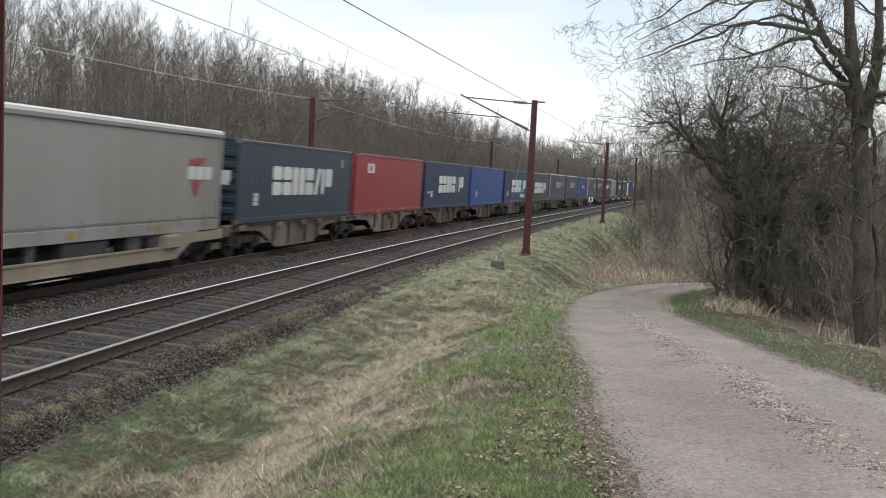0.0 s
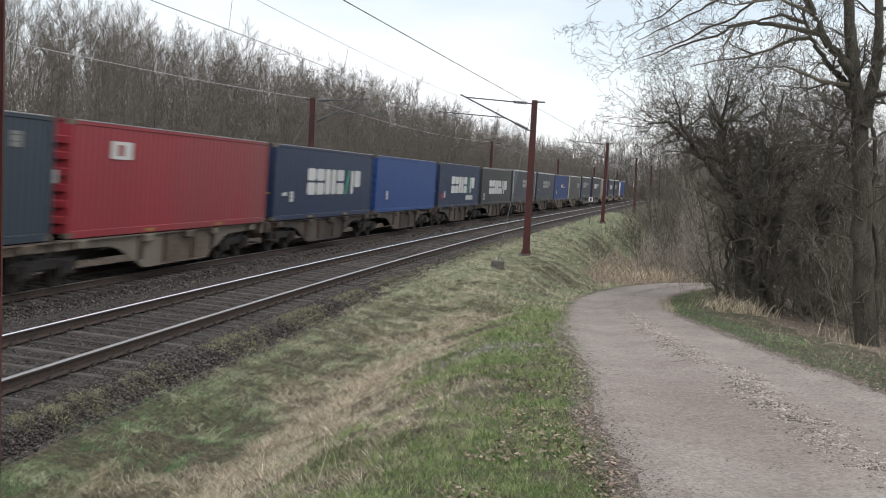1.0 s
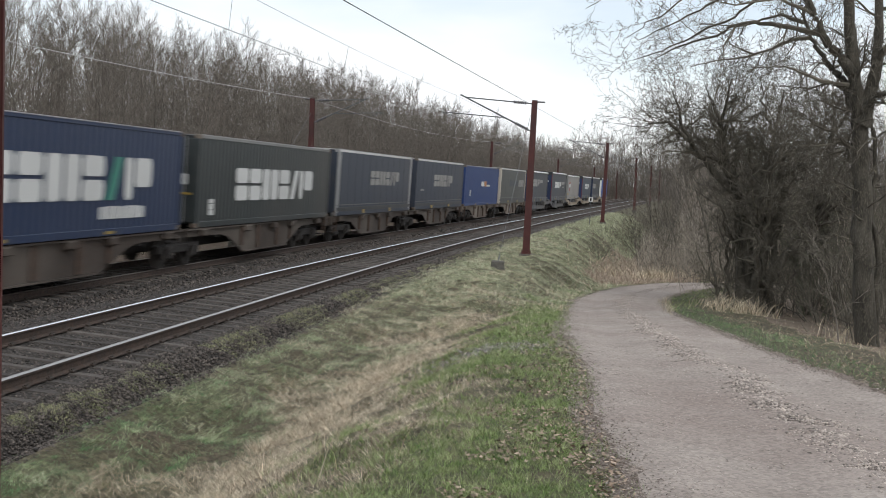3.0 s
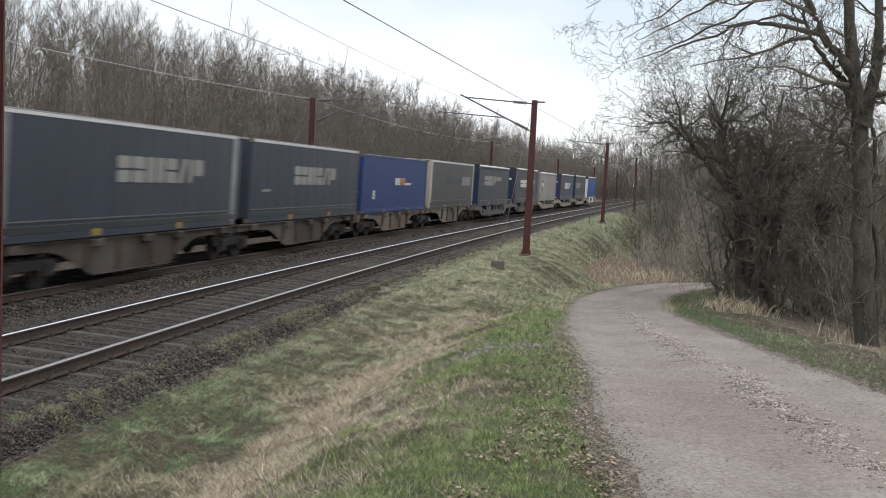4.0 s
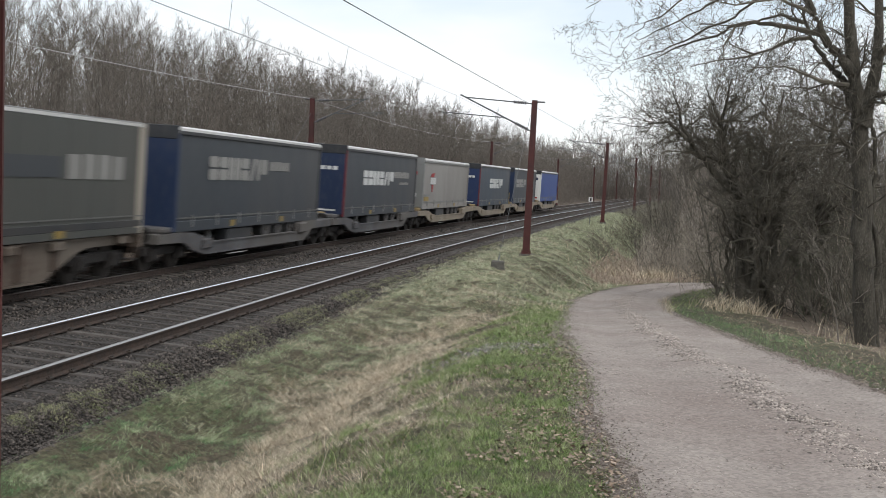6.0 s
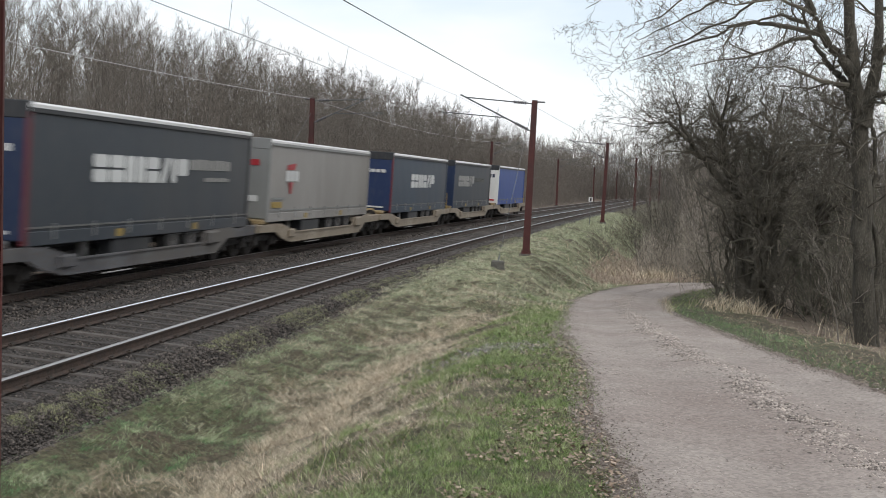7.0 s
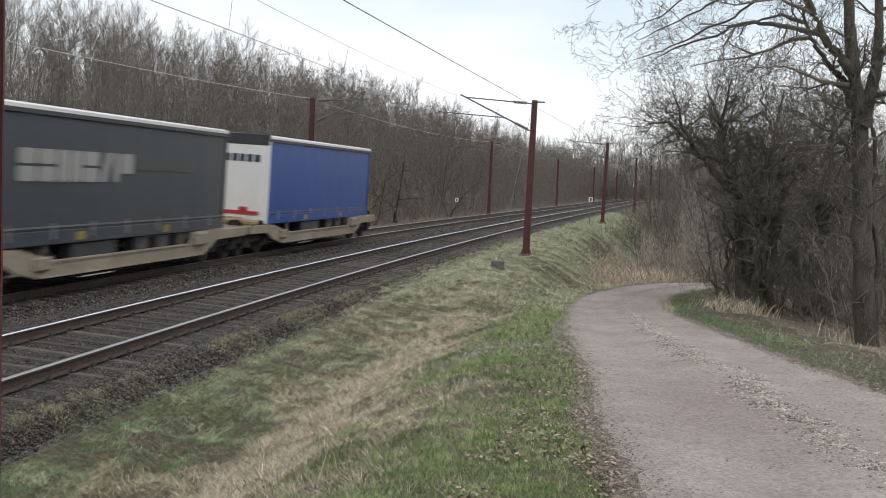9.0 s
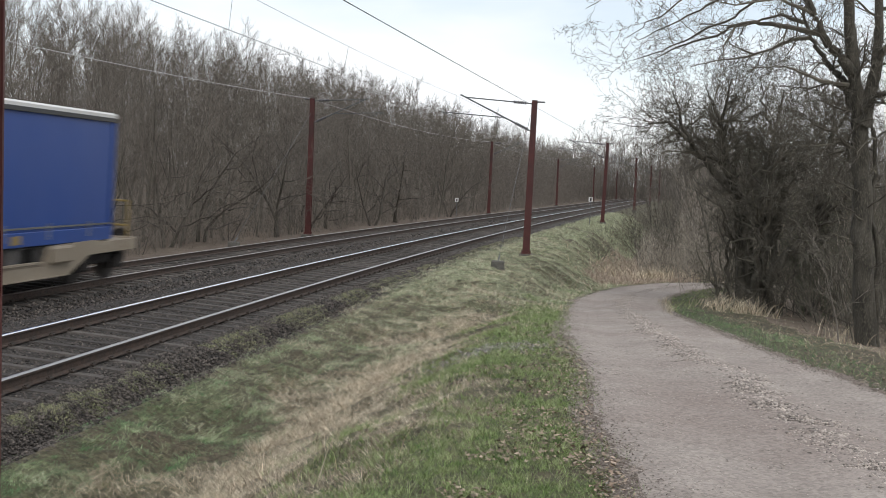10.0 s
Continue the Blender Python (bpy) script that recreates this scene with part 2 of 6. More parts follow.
def wire_mesh(name, points, r, material, sides=5):
    rows = []
    for i, p in enumerate(points):
        d = (Vector(points[min(i + 1, len(points) - 1)]) - Vector(points[max(i - 1, 0)])).normalized()
        q = d.to_track_quat("Z", "Y")
        rows.append([Vector(p) + q @ Vector((r * math.cos(2 * math.pi * k / sides), r * math.sin(2 * math.pi * k / sides), 0)) for k in range(sides)])
    return sweep(name, rows, material)


def fast_mesh(name, verts, loops, sizes, material):
    me = bpy.data.meshes.new(name)
    me.vertices.add(len(verts))
    me.vertices.foreach_set("co", np.ascontiguousarray(verts, dtype=np.float32).ravel())
    me.loops.add(len(loops))
    me.loops.foreach_set("vertex_index", np.ascontiguousarray(loops, dtype=np.int32))
    me.polygons.add(len(sizes))
    starts = np.concatenate([[0], np.cumsum(sizes)[:-1]]).astype(np.int32)
    me.polygons.foreach_set("loop_start", starts)
    me.update(calc_edges=True)
    me.validate()
    me.materials.append(material)
    return me


def smooth_path():
    """The farm track's centre line in plan, evenly stepped."""
    pts = [on_plan(s, r) for s, r in PATH]
    line = []
    for i in range(len(pts) - 1):
        p0, p1, p2, p3 = pts[max(i - 1, 0)], pts[i], pts[i + 1], pts[min(i + 2, len(pts) - 1)]
        steps = max(2, int((p2 - p1).length / 0.13))
        for k in range(steps):
            t = k / steps
            line.append(0.5 * (2 * p1 + (p2 - p0) * t + (2 * p0 - 5 * p1 + 4 * p2 - p3) * t * t + (3 * p1 - p0 - 3 * p2 + p3) * t ** 3))
    return line + [pts[-1]]


PATH_LINE = smooth_path()
PATH_XY = np.array([(p.x, p.y) for p in PATH_LINE])


def from_path(x, y):
    return float(np.sqrt(((PATH_XY - (x, y)) ** 2).sum(1).min()))


# ---- ground: one sheet from the camera to the horizon ----
def build_ground():
    ss = [-3000, -800, -200, -60, -30, -15] + [round(-8 + 0.5 * i, 2) for i in range(142)] + [64, 66, 70, 75, 80, 86, 93, 100, 110, 120, 130, 145, 160, 180, 200, 220, 240, 260, 280, 300]
    rs = [-3000, -800, -400, -250, -120, -80, -60, -45, -35, -25, -18, -14, -12, -11, -10, -9.2, -8.4, -7.8, -7.2, -6.6, -4.5, -3.9, -2.5, -1.5, 1.2]
    rs += [round(1.6 + 0.25 * i, 2) for i in range(50)] + [14.5, 15, 16, 17, 18, 20, 22, 25, 30, 40, 60, 100, 200, 400, 1000, 3000]
    verts, faces = [], []
    for s in ss:
        for r in rs:
            p = on_plan(s, r)
            p.z = ground_z(s, r)
            verts.append(p)
    far = []
    for r in rs:
        x, y, th = centre(300)
        far.append(Vector((x + 3000 * math.cos(th) + r * math.sin(th), y + 3000 * math.sin(th) - r * math.cos(th), right_side(300, r) if r > -1.5 else profile(LEFT_SIDE, r))))
    verts += far
    n = len(rs)
    for i in range(len(ss)):
        for j in range(n - 1):
            faces.append((i * n + j, i * n + j + 1, (i + 1) * n + j + 1, (i + 1) * n + j))
    ob = new("ground", mesh_of("ground", verts, faces, SOIL, True))
    ob.data.materials.append(LITTER)
    mid = [rs[j] for j in range(n - 1)]
    ob.data.polygons.foreach_set("material_index", [1 if (mid[k % (n - 1)] < -9 or mid[k % (n - 1)] > 11.5) else 0 for k in range(len(faces))])
    tagged(ob, "rough grassy bank and ditch beside a railway line", "ground", kind="structure")


build_ground()


def path_half(x):
    """Half the width of the gravel, wider where carts turn in near the verge."""
    return PATH_HALF + 0.24 * (1 - blend(9.5, 15.0, x))


def build_path():
    cross = [-1.3, -1.2, -1.12, -1.06, -1.0, -0.95, -0.88, -0.78, -0.64, -0.5, -0.36, -0.2, 0.0, 0.2, 0.36, 0.5, 0.64, 0.78, 0.88, 0.95, 1.0, 1.06, 1.12, 1.2, 1.3]
    gravel, edges = [], {-1: [], 1: []}
    for i, p in enumerate(PATH_LINE):
        a, b = PATH_LINE[max(i - 1, 0)], PATH_LINE[min(i + 1, len(PATH_LINE) - 1)]
        side = Vector((-(b - a).y, (b - a).x, 0)).normalized()
        row = []
        for u in cross:
            k = 3 if u > 0 else 8
            ragged = 0.07 * noise.noise((p.x * 0.8, p.y * 0.8, k)) + 0.08 * noise.noise((p.x * 2.6, p.y * 2.6, k)) + 0.1 * noise.noise((p.x * 8, p.y * 8, k))
            half = path_half(p.x) + ragged * blend(0.5, 1.0, abs(u))
            q = p + side * (u * half)
            # shallow wheel ruts either side of a slightly raised middle
            dip = -0.035 * math.exp(-((abs(u) - 0.52) / 0.2) ** 2) + 0.02 * math.exp(-(u / 0.18) ** 2)
            edge = 0.034 - 0.012 * blend(0.8, 1.0, abs(u)) - 0.09 * blend(1.06, 1.3, abs(u))
            q.z = path_z(q.x) + dip + edge + 0.012 * noise.noise((q.x * 2.3, q.y * 2.3, 0)) + 0.012 * noise.noise((q.x * 7, q.y * 7, 4))
            row.append(q)
        gravel.append(row[4:-4])
        edges[-1].append(row[:5])
        edges[1].append(row[-5:])
    ob = new("farm_track", sweep("farm_track", gravel, GRAVEL, closed=False, smooth=True))
    tagged(ob, "pale grey gravel farm track with two wheel ruts", "track", kind="structure")
    for rows in edges.values():
        part("track_edge", sweep("track_edge", rows, VERGE_DIRT, closed=False, smooth=True), VERGE_DIRT, ob, "dark trodden earth along the edge of the gravel")


build_path()


# ---- railway ----
STEPS = [-30, -15] + [0.8 * i for i in range(0, 100)] + [80 + 4 * i for i in range(56)]


def build_bed():
    rows = []
    for s in [-40] + STEPS:
        row = []
        for far, off, h in ((1, 2.2, -0.42), (1, 1.6, -0.25), (1, 1.3, -0.20), (1, 0.75, -0.215), (1, 0, -0.225), (1, -0.75, -0.215), (1, -1.3, -0.2), (1, -1.75, -0.24),
                            (0, 1.9, -0.26), (0, 1.3, -0.185), (0, 0.75, -0.195), (0, 0, -0.2), (0, -0.75, -0.195), (0, -1.2, -0.185), (0, -1.55, -0.22), (0, -2.2, -0.62)):
            p = on_track(s, off, h, far)
            p.z += 0.015 * noise.noise((s * 2.1, off * 3 + far * 9, 2))
            row.append(p)
        rows.append(row)
    ob = new("ballast_bed", sweep("ballast_bed", rows, BALLAST, closed=False, smooth=True))
    tagged(ob, "dark brown-grey crushed stone ballast under two tracks", "ballast", kind="structure")


build_bed()
RAIL_SHAPE = [(-0.036, -0.012), (-0.028, -0.003), (-0.012, 0.001), (0.012, 0.001), (0.028, -0.003), (0.036, -0.012), (0.036, -0.035), (0.01, -0.05), (0.01, -0.135), (0.07, -0.155), (0.07, -0.168), (-0.07, -0.168), (-0.07, -0.155), (-0.01, -0.135), (-0.01, -0.05), (-0.036, -0.035)]


def build_track(far):
    track = thing("railway_track", ("rusty railway track of the line carrying the freight train" if far else "electrified railway track with bright rails and concrete sleepers"), "railway track", kind="structure")
    for side in (-1, 1):
        rows = [[on_track(s, side * 0.7525 + y, z, far) for y, z in RAIL_SHAPE] for s in [-40] + STEPS]
        rail = part("rail", sweep("rail", rows, RAIL_SIDE), RAIL_SIDE, track, "steel rail with a worn bright running surface and rusty sides")
        rail.data.materials.append(RAIL_TOP_DULL if far else (RAIL_TOP if side > 0 else RAIL_TOP_GREY))
        n = len(RAIL_SHAPE)
        rail.data.polygons.foreach_set("use_smooth", [i % n in (0, 1, 2, 3, 4) for i in range(len(rail.data.polygons))])
        rail.data.polygons.foreach_set("material_index", [1 if i % n in (0, 1, 2, 3, 4) and i < (len(rows) - 1) * n else 0 for i in range(len(rail.data.polygons))])
    bm = box(-0.14, 0.14, -1.25, 1.25, -0.36, -0.172, 0.02)
    for v in bm.verts:
        if v.co.z > -0.2:
            v.co.x *= 0.55
            v.co.z -= 0.035 * max(0.0, 1 - abs(v.co.y) / 0.4)
    sleeper = mesh_bm("sleeper", bm, SLEEPER)
    cb = bmesh.new()
    for y in (-0.08, 0.08):
        add_box(cb, -0.05, 0.05, y - 0.035, y + 0.035, -0.172, -0.135, 0.008)
        add_rod(cb, (-0.03, y, -0.135), (0.03, y, -0.12), 0.014, sides=6)
    clip = mesh_bm("rail_clip", cb, CLIP)
    s, count, rest_v, rest_f = 9.03, 0, [], []
    while s < 300:
        m = track_pose(s, far)
        if count < 130:
            sl = part("sleeper", sleeper, SLEEPER, track, m=m @ pose(0, 0, 0.004 * math.sin(s * 7), 0, 0, 0.6 * math.sin(s * 3.1)))
            if count < 60 and not far or count < 25:
                for y in (-0.7525, 0.7525):
                    part("rail_clip", clip, CLIP, sl, m=pose(0, y, 0))
        else:
            b = len(rest_v)
            rest_v += [m @ Vector((x, y, z)) for x in (-0.085, 0.085) for y in (-1.25, 1.25) for z in (-0.36, -0.175)]
            rest_f += [tuple(b + i for i in f) for f in ((0, 1, 3, 2), (4, 6, 7, 5), (0, 4, 5, 1), (2, 3, 7, 6), (1, 5, 7, 3))]
        count += 1
        s += 0.6
    tagged(part("far_sleepers", mesh_of("far_sleepers", rest_v, rest_f, SLEEPER), SLEEPER, track), kind="stuff")


build_track(False)
build_track(True)


# ---- catenary masts and wires ----
def mast_mesh(height):
    """An H-section pole, tapering a little, with end plate."""
    bm = bmesh.new()
    for x in (-0.095, 0.095):
        add_box(bm, x - 0.012, x + 0.012, -0.12, 0.12, 0, height)
    add_box(bm, -0.085, 0.085, -0.008, 0.008, 0, height)
    add_box(bm, -0.11, 0.11, -0.125, 0.125, height, height + 0.012)
    for v in bm.verts:
        k = 1.12 - 0.24 * v.co.z / height
        v.co.x *= k
        v.co.y *= k
    return mesh_bm("pole", bm, MAST_RED)


def insulated_rod(parent, name, a, b, r, near_ins):
    """A tube from a (at the mast) to b with a ribbed insulator near a."""
    a, b = Vector(a), Vector(b)
    d = (b - a).normalized()
    part(name, rod(a, b, r, sides=8), GALVANISED, parent)
    bm = bmesh.new()
    for i in range(7):
        c = a + d * (near_ins + i * 0.075)
        add_rod(bm, c, c + d * 0.05, 0.075 if i % 2 == 0 else 0.06, 0.05, sides=10)
    part("insulator", bm, INSULATOR, parent)


def build_mast(s, right, base, top, side, tilt=0.0, detail=True):
    """side: +1 reaches to the left of the line (masts beside the near track), -1 to the right."""
    p = on_plan(s, right, base)
    th = centre(s)[2]
    mast = thing("catenary_mast", "oxide-red steel catenary mast on a concrete footing beside the track", "mast", Matrix.Translation(p) @ Matrix.Rotation(th, 4, "Z") @ Matrix.Rotation(-radians(tilt), 4, "X"), "catenary masts along the line")
    h = top - base
    part("pole", mast_mesh(h), MAST_RED, mast)
    bm = box(-0.26, 0.26, -0.26, 0.26, -0.6, 0.14, 0.03)
    part("footing", bm, CONCRETE, mast, "weathered concrete footing block")
    bm = box(-0.2, 0.2, -0.2, 0.2, 0.14, 0.17)
    for x in (-0.15, 0.15):
        for y in (-0.15, 0.15):
            add_rod(bm, (x, y, 0.16), (x, y, 0.27), 0.02, sides=6)
    part("base_plate", bm, MAST_RED, mast)
    if detail:
        y = side
        reach = 3.0 if side > 0 else 2.9
        insulated_rod(mast, "top_tube", (0, 0.12 * y, h - 0.12), (0, (reach - 0.25) * y, h + 0.02), 0.024, 0.22)
        insulated_rod(mast, "bracket_tube", (0, 0.12 * y, h - 1.2), (0, reach * y, h + 0.12), 0.03, 0.15)
        part("registration_tube", rod((0, (1.25) * y, h - 0.72), (0, (reach + 0.75) * y, h - 0.6), 0.02), GALVANISED, mast)
        part("steady_arm", rod((0, (reach + 0.7) * y, h - 0.62), (0.05, (reach - 0.1) * y, h - 0.84), 0.012, sides=6), GALVANISED, mast)
        part("feeder_bracket", rod((0, -0.05 * y, h - 0.05), (0, -0.42 * y, h - 0.05), 0.03), INSULATOR, mast)
    return mast


def stay(mast_s, right, top_z, foot_s, foot_right, foot_z):
    a, b = on_plan(mast_s, right, top_z), on_plan(foot_s, foot_right, foot_z)
    anchor = thing("stay_anchor", "square concrete anchor block in the grass with a steel stay wire", "anchor block", Matrix.Translation(b))
    part("block", box(-0.21, 0.21, -0.21, 0.21, -0.35, 0.2, 0.03), CONCRETE, anchor)
    part("eye", rod((0, 0, 0.18), (a - b).normalized() * 0.45 + Vector((0, 0, 0.1)), 0.025), GALVANISED, anchor)
    part("stay_wire", rod((0, 0, 0.2), a - b, 0.009, sides=6), GALVANISED, anchor, "taut steel stay wire")


NEAR_MASTS = [(7.55, 3.4, -0.62, 5.7, 0), (47.5, 3.4, -0.46, 5.78, -0.9), (93.6, 3.4, -0.42, 5.86, -1.3), (141.6, 3.4, -0.2, 6.0, 0), (190, 3.4, -0.2, 6.0, 0), (238, 3.4, -0.2, 6.0, 0)]
FAR_MASTS = [(2, -8.7, -0.6, 6.15, 0), (57.1, -8.7, -0.6, 6.3, -0.3), (111.6, -8.7, -0.6, 6.3, -0.6), (168, -8.7, -0.5, 6.1, 0), (232, -8.7, -0.4, 6.1, 0), (289, -8.7, -0.4, 6.1, 0)]
for s, r, b, t, tilt in NEAR_MASTS:
    build_mast(s, r, b, t, 1, tilt)
for s, r, b, t, tilt in FAR_MASTS:
    build_mast(s, r, b, t, -1, tilt)
stay(47.5, 3.35, 5.2, 39.5, 3.36, -0.33)
stay(57.1, -8.7, 5.6, 47.5, -8.9, -0.62)


def span_points(a, b, sag, n=14):
    return [a.lerp(b, k / n) + Vector((0, 0, -sag * 4 * (k / n) * (1 - k / n))) for k in range(n + 1)]


def build_line(name, feeds, messengers, contacts, sag):
    """Each list: (s, right, z) of the wire at the masts."""
    line = thing("overhead_line", "thin dark catenary wires strung over the " + name + " track", "overhead wire")

    def strung(pts, dip):
        out = []
        for a, b in zip(pts, pts[1:]):
            w = span_points(on_plan(*a), on_plan(*b), dip)
            out += w if not out else w[1:]
        return out

    feed, mess, cont = strung(feeds, sag), strung(messengers, 0.22), strung(contacts, 0.0)
    thick = 1.0 if name == "near" else 0.55
    metal = COPPER if name == "near" else ALUMINIUM_WIRE
    part("feeder_wire", wire_mesh("feeder_wire", feed, 0.0085 if name == "near" else 0.009, metal), metal, line)
    part("messenger_wire", wire_mesh("messenger_wire", mess, 0.0045 * thick, COPPER), COPPER, line)
    part("contact_wire", wire_mesh("contact_wire", cont, 0.0065 * thick, COPPER), COPPER, line)
    for k in range(len(mess)):
        if k % 14 in (2, 5, 8, 11):
            part("dropper", rod(mess[k], cont[k], 0.004, sides=4), COPPER, line)


build_line("near", [(7.35, 2.8, 5.2)] + [(s, r - 0.2, t - 0.08) for s, r, b, t, _ in NEAR_MASTS[1:]],
           [(7.35, 0.0, 6.25)] + [(s, 0.3, t + 0.14) for s, r, b, t, _ in NEAR_MASTS[1:]],
           [(7.35, 0.0, 5.15)] + [(s, 0.1 if i % 2 == 0 else -0.2, t - 0.64) for i, (s, r, b, t, _) in enumerate(NEAR_MASTS[1:])], 0.02)
build_line("far", [(2, -9.6, 6.0)] + [(s, r - 0.1, t - 0.02) for s, r, b, t, _ in FAR_MASTS[1:]],
           [(2, -5.3, 6.9)] + [(s, -5.5, t) for s, r, b, t, _ in FAR_MASTS[1:]],
           [(2, -5.3, 5.5)] + [(s, -5.3 if i % 2 == 0 else -5.8, t - 0.8) for i, (s, r, b, t, _) in enumerate(FAR_MASTS[1:])], 0.4)


def distance_sign(s, right, h):
    p = on_plan(s, right)
    p.z = ground_z(s, right)
    post = thing("line_marker", "small square white line marker on a thin post", "marker sign", Matrix.Translation(p) @ Matrix.Rotation(math.atan2(-p.y, -p.x), 4, "Z"))
    part("post", rod((0, 0, -0.2), (0, 0, h), 0.03), GALVANISED, post)
    plate_ob = part("plate", box(0.03, 0.045, -0.15, 0.15, h - 0.14, h + 0.18, 0.004), PLATE_WHITE, post)
    part("figure_bar", box(0.046, 0.05, -0.06, 0.06, h - 0.1, h + 0.12), INK, plate_ob)


distance_sign(86.7, 3.0, 1.85)
distance_sign(101, -9.7, 1.5)


# ---- bare winter trees ----
class Twigs:
    """Collects tapered tubes for one mesh."""

    def __init__(self, sliver=False):
        self.v, self.f, self.sliver = [], [], sliver

    def tube(self, pts, radii, sides):
        base = len(self.v)
        n = len(pts)
        for i, p in enumerate(pts):
            d = pts[min(i + 1, n - 1)] - pts[max(i - 1, 0)]
            a = d.orthogonal().normalized()
            b = d.cross(a).normalized()
            for k in range(sides):
                w = 2 * math.pi * k / sides
                self.v.append(p + (a * math.cos(w) + b * math.sin(w)) * radii[i])
        for i in range(n - 1):
            for k in range(sides):
                j = (k + 1) % sides
                self.f.append((base + i * sides + k, base + i * sides + j, base + (i + 1) * sides + j, base + (i + 1) * sides + k))

    def spike(self, a, b, r):
        """A pointed twig, three-sided, or a single sliver where it stays far off."""
        base = len(self.v)
        d = b - a
        u = d.orthogonal().normalized()
        if self.sliver:
            u.rotate(Matrix.Rotation((base * 0.7) % 3.1, 3, d.normalized()))
            self.v += [a + u * r, a - u * r, b]
            self.f.append((base, base + 1, base + 2))
            return
        w = d.cross(u).normalized()
        self.v += [a + u * r, a - u * r * 0.5 + w * r * 0.87, a - u * r * 0.5 - w * r * 0.87, b]
        self.f += [(base, base + 1, base + 3), (base + 1, base + 2, base + 3), (base + 2, base, base + 3)]


def grow(rng, wood, fine, start, way, length, radius, level, spec):
    """A limb with its side shoots; the last level is made of spikes."""
    seg = spec["seg"][level]
    pts, radii = [start], [radius]
    d = way.normalized()
    wander, rise = spec["wander"][level], spec["rise"][level]
    for i in range(seg):
        d = (d + Vector((rng.gauss(0, wander), rng.gauss(0, wander), rng.gauss(0, wander) + rise))).normalized()
        pts.append(pts[-1] + d * (length / seg))
        radii.append(radius * (1 - 0.82 * (i + 1) / seg))
    target = wood if level < spec["wood"] else fine
    target.tube(pts, radii, 6 if level == 0 else (4 if level == 1 else 3))
    kids = spec["kids"][level]
    last = level + 1 >= len(spec["seg"])
    for k in range(kids):
        u = spec["from"][level] + (1 - spec["from"][level]) * (k + rng.random()) / kids
        x = min(u * seg, seg - 0.001)
        i = int(x)
        p = pts[i].lerp(pts[i + 1], x - i)
        axis = (pts[i + 1] - pts[i]).normalized()
        side = axis.orthogonal().normalized()
        side.rotate(Matrix.Rotation(k * 2.4 + rng.random() * 1.2, 3, axis))
        lean = spec["lean"][level] * (0.75 + 0.5 * rng.random())
        out_way = axis * math.cos(lean) + side * math.sin(lean)
        size = length * spec["ratio"][level] * (1.15 - 0.55 * u) * (0.7 + 0.6 * rng.random())
        if last:
            tip = p + out_way * size + Vector((0, 0, spec["rise"][level] * size))
            fine.spike(p, tip, spec["tip"])
        else:
            grow(rng, wood, fine, p, out_way, size, max(spec["tip"], radii[i] * spec.get("thin", 0.55)), level + 1, spec)


WOODS = dict(seg=(7, 5, 2), wander=(0.1, 0.17, 0.22), rise=(0.03, 0.12, 0.28), kids=(19, 11, 14), lean=(0.9, 0.72, 0.7), ratio=(0.36, 0.42, 0.48), wood=1, tip=0.0056, far=True, thin=0.36)
WOODS["from"] = (0.12, 0.15, 0.1)
POLE = dict(WOODS, kids=(18, 10, 14), lean=(0.66, 0.68, 0.65), ratio=(0.3, 0.44, 0.5), rise=(0.03, 0.12, 0.25))
POLE["from"] = (0.3, 0.15, 0.1)
DISTANT = dict(WOODS, seg=(5, 3, 1), kids=(15, 7, 10), tip=0.0105)
DISTANT["from"] = (0.12, 0.15, 0.1)
EDGE = dict(seg=(6, 5, 3, 1), wander=(0.2, 0.26, 0.3, 0.3), rise=(0.03, 0.02, 0.02, 0.1), kids=(9, 7, 6, 6), lean=(1.05, 0.85, 0.8, 0.8), ratio=(0.62, 0.48, 0.45, 0.5), wood=2, tip=0.005, far=True, thin=0.55)
EDGE["from"] = (0.12, 0.15, 0.1, 0.1)
SCRUB = dict(seg=(4, 2), wander=(0.14, 0.2), rise=(0.05, 0.04), kids=(8, 6), lean=(0.6, 0.7), ratio=(0.5, 0.5), wood=0, tip=0.006, far=True)
SCRUB["from"] = (0.15, 0.15)


def tree_meshes(seed, spec, height, radius, stems=1, spread=0.0, bark=BARK, twig=TWIG):
    rng = random.Random(seed)
    wood, fine = Twigs(), Twigs(spec.get('far', False))
    for k in range(stems):
        a = 2 * math.pi * (k + rng.random() * 0.6) / stems
        tilt = spread * (0.5 + 0.7 * rng.random())
        start = Vector((math.cos(a), math.sin(a), 0)) * (0.16 * (stems > 1) * (0.4 + rng.random())) - Vector((0, 0, 0.15))
        grow(rng, wood, fine, start, Vector((math.cos(a) * tilt, math.sin(a) * tilt, 1)), height * (0.75 + 0.35 * rng.random() if stems > 1 else 1), radius * (0.7 + 0.5 * rng.random() if stems > 1 else 1), 0, spec)
    t = mesh_of("trunk", wood.v, wood.f, bark, True) if wood.v else None
    return t, mesh_of("crown", fine.v, fine.f, twig)


def plant(name, meshes, label, category, p, turn, size, group="", lean=0.0):
    tree = thing(name, label, category, Matrix.LocRotScale(p, Euler((lean, 0, turn)), (size, size, size)), group)
    if meshes[0]:
        part("trunk", meshes[0], BARK, tree)
    part("crown", meshes[1], TWIG, tree)
    return tree


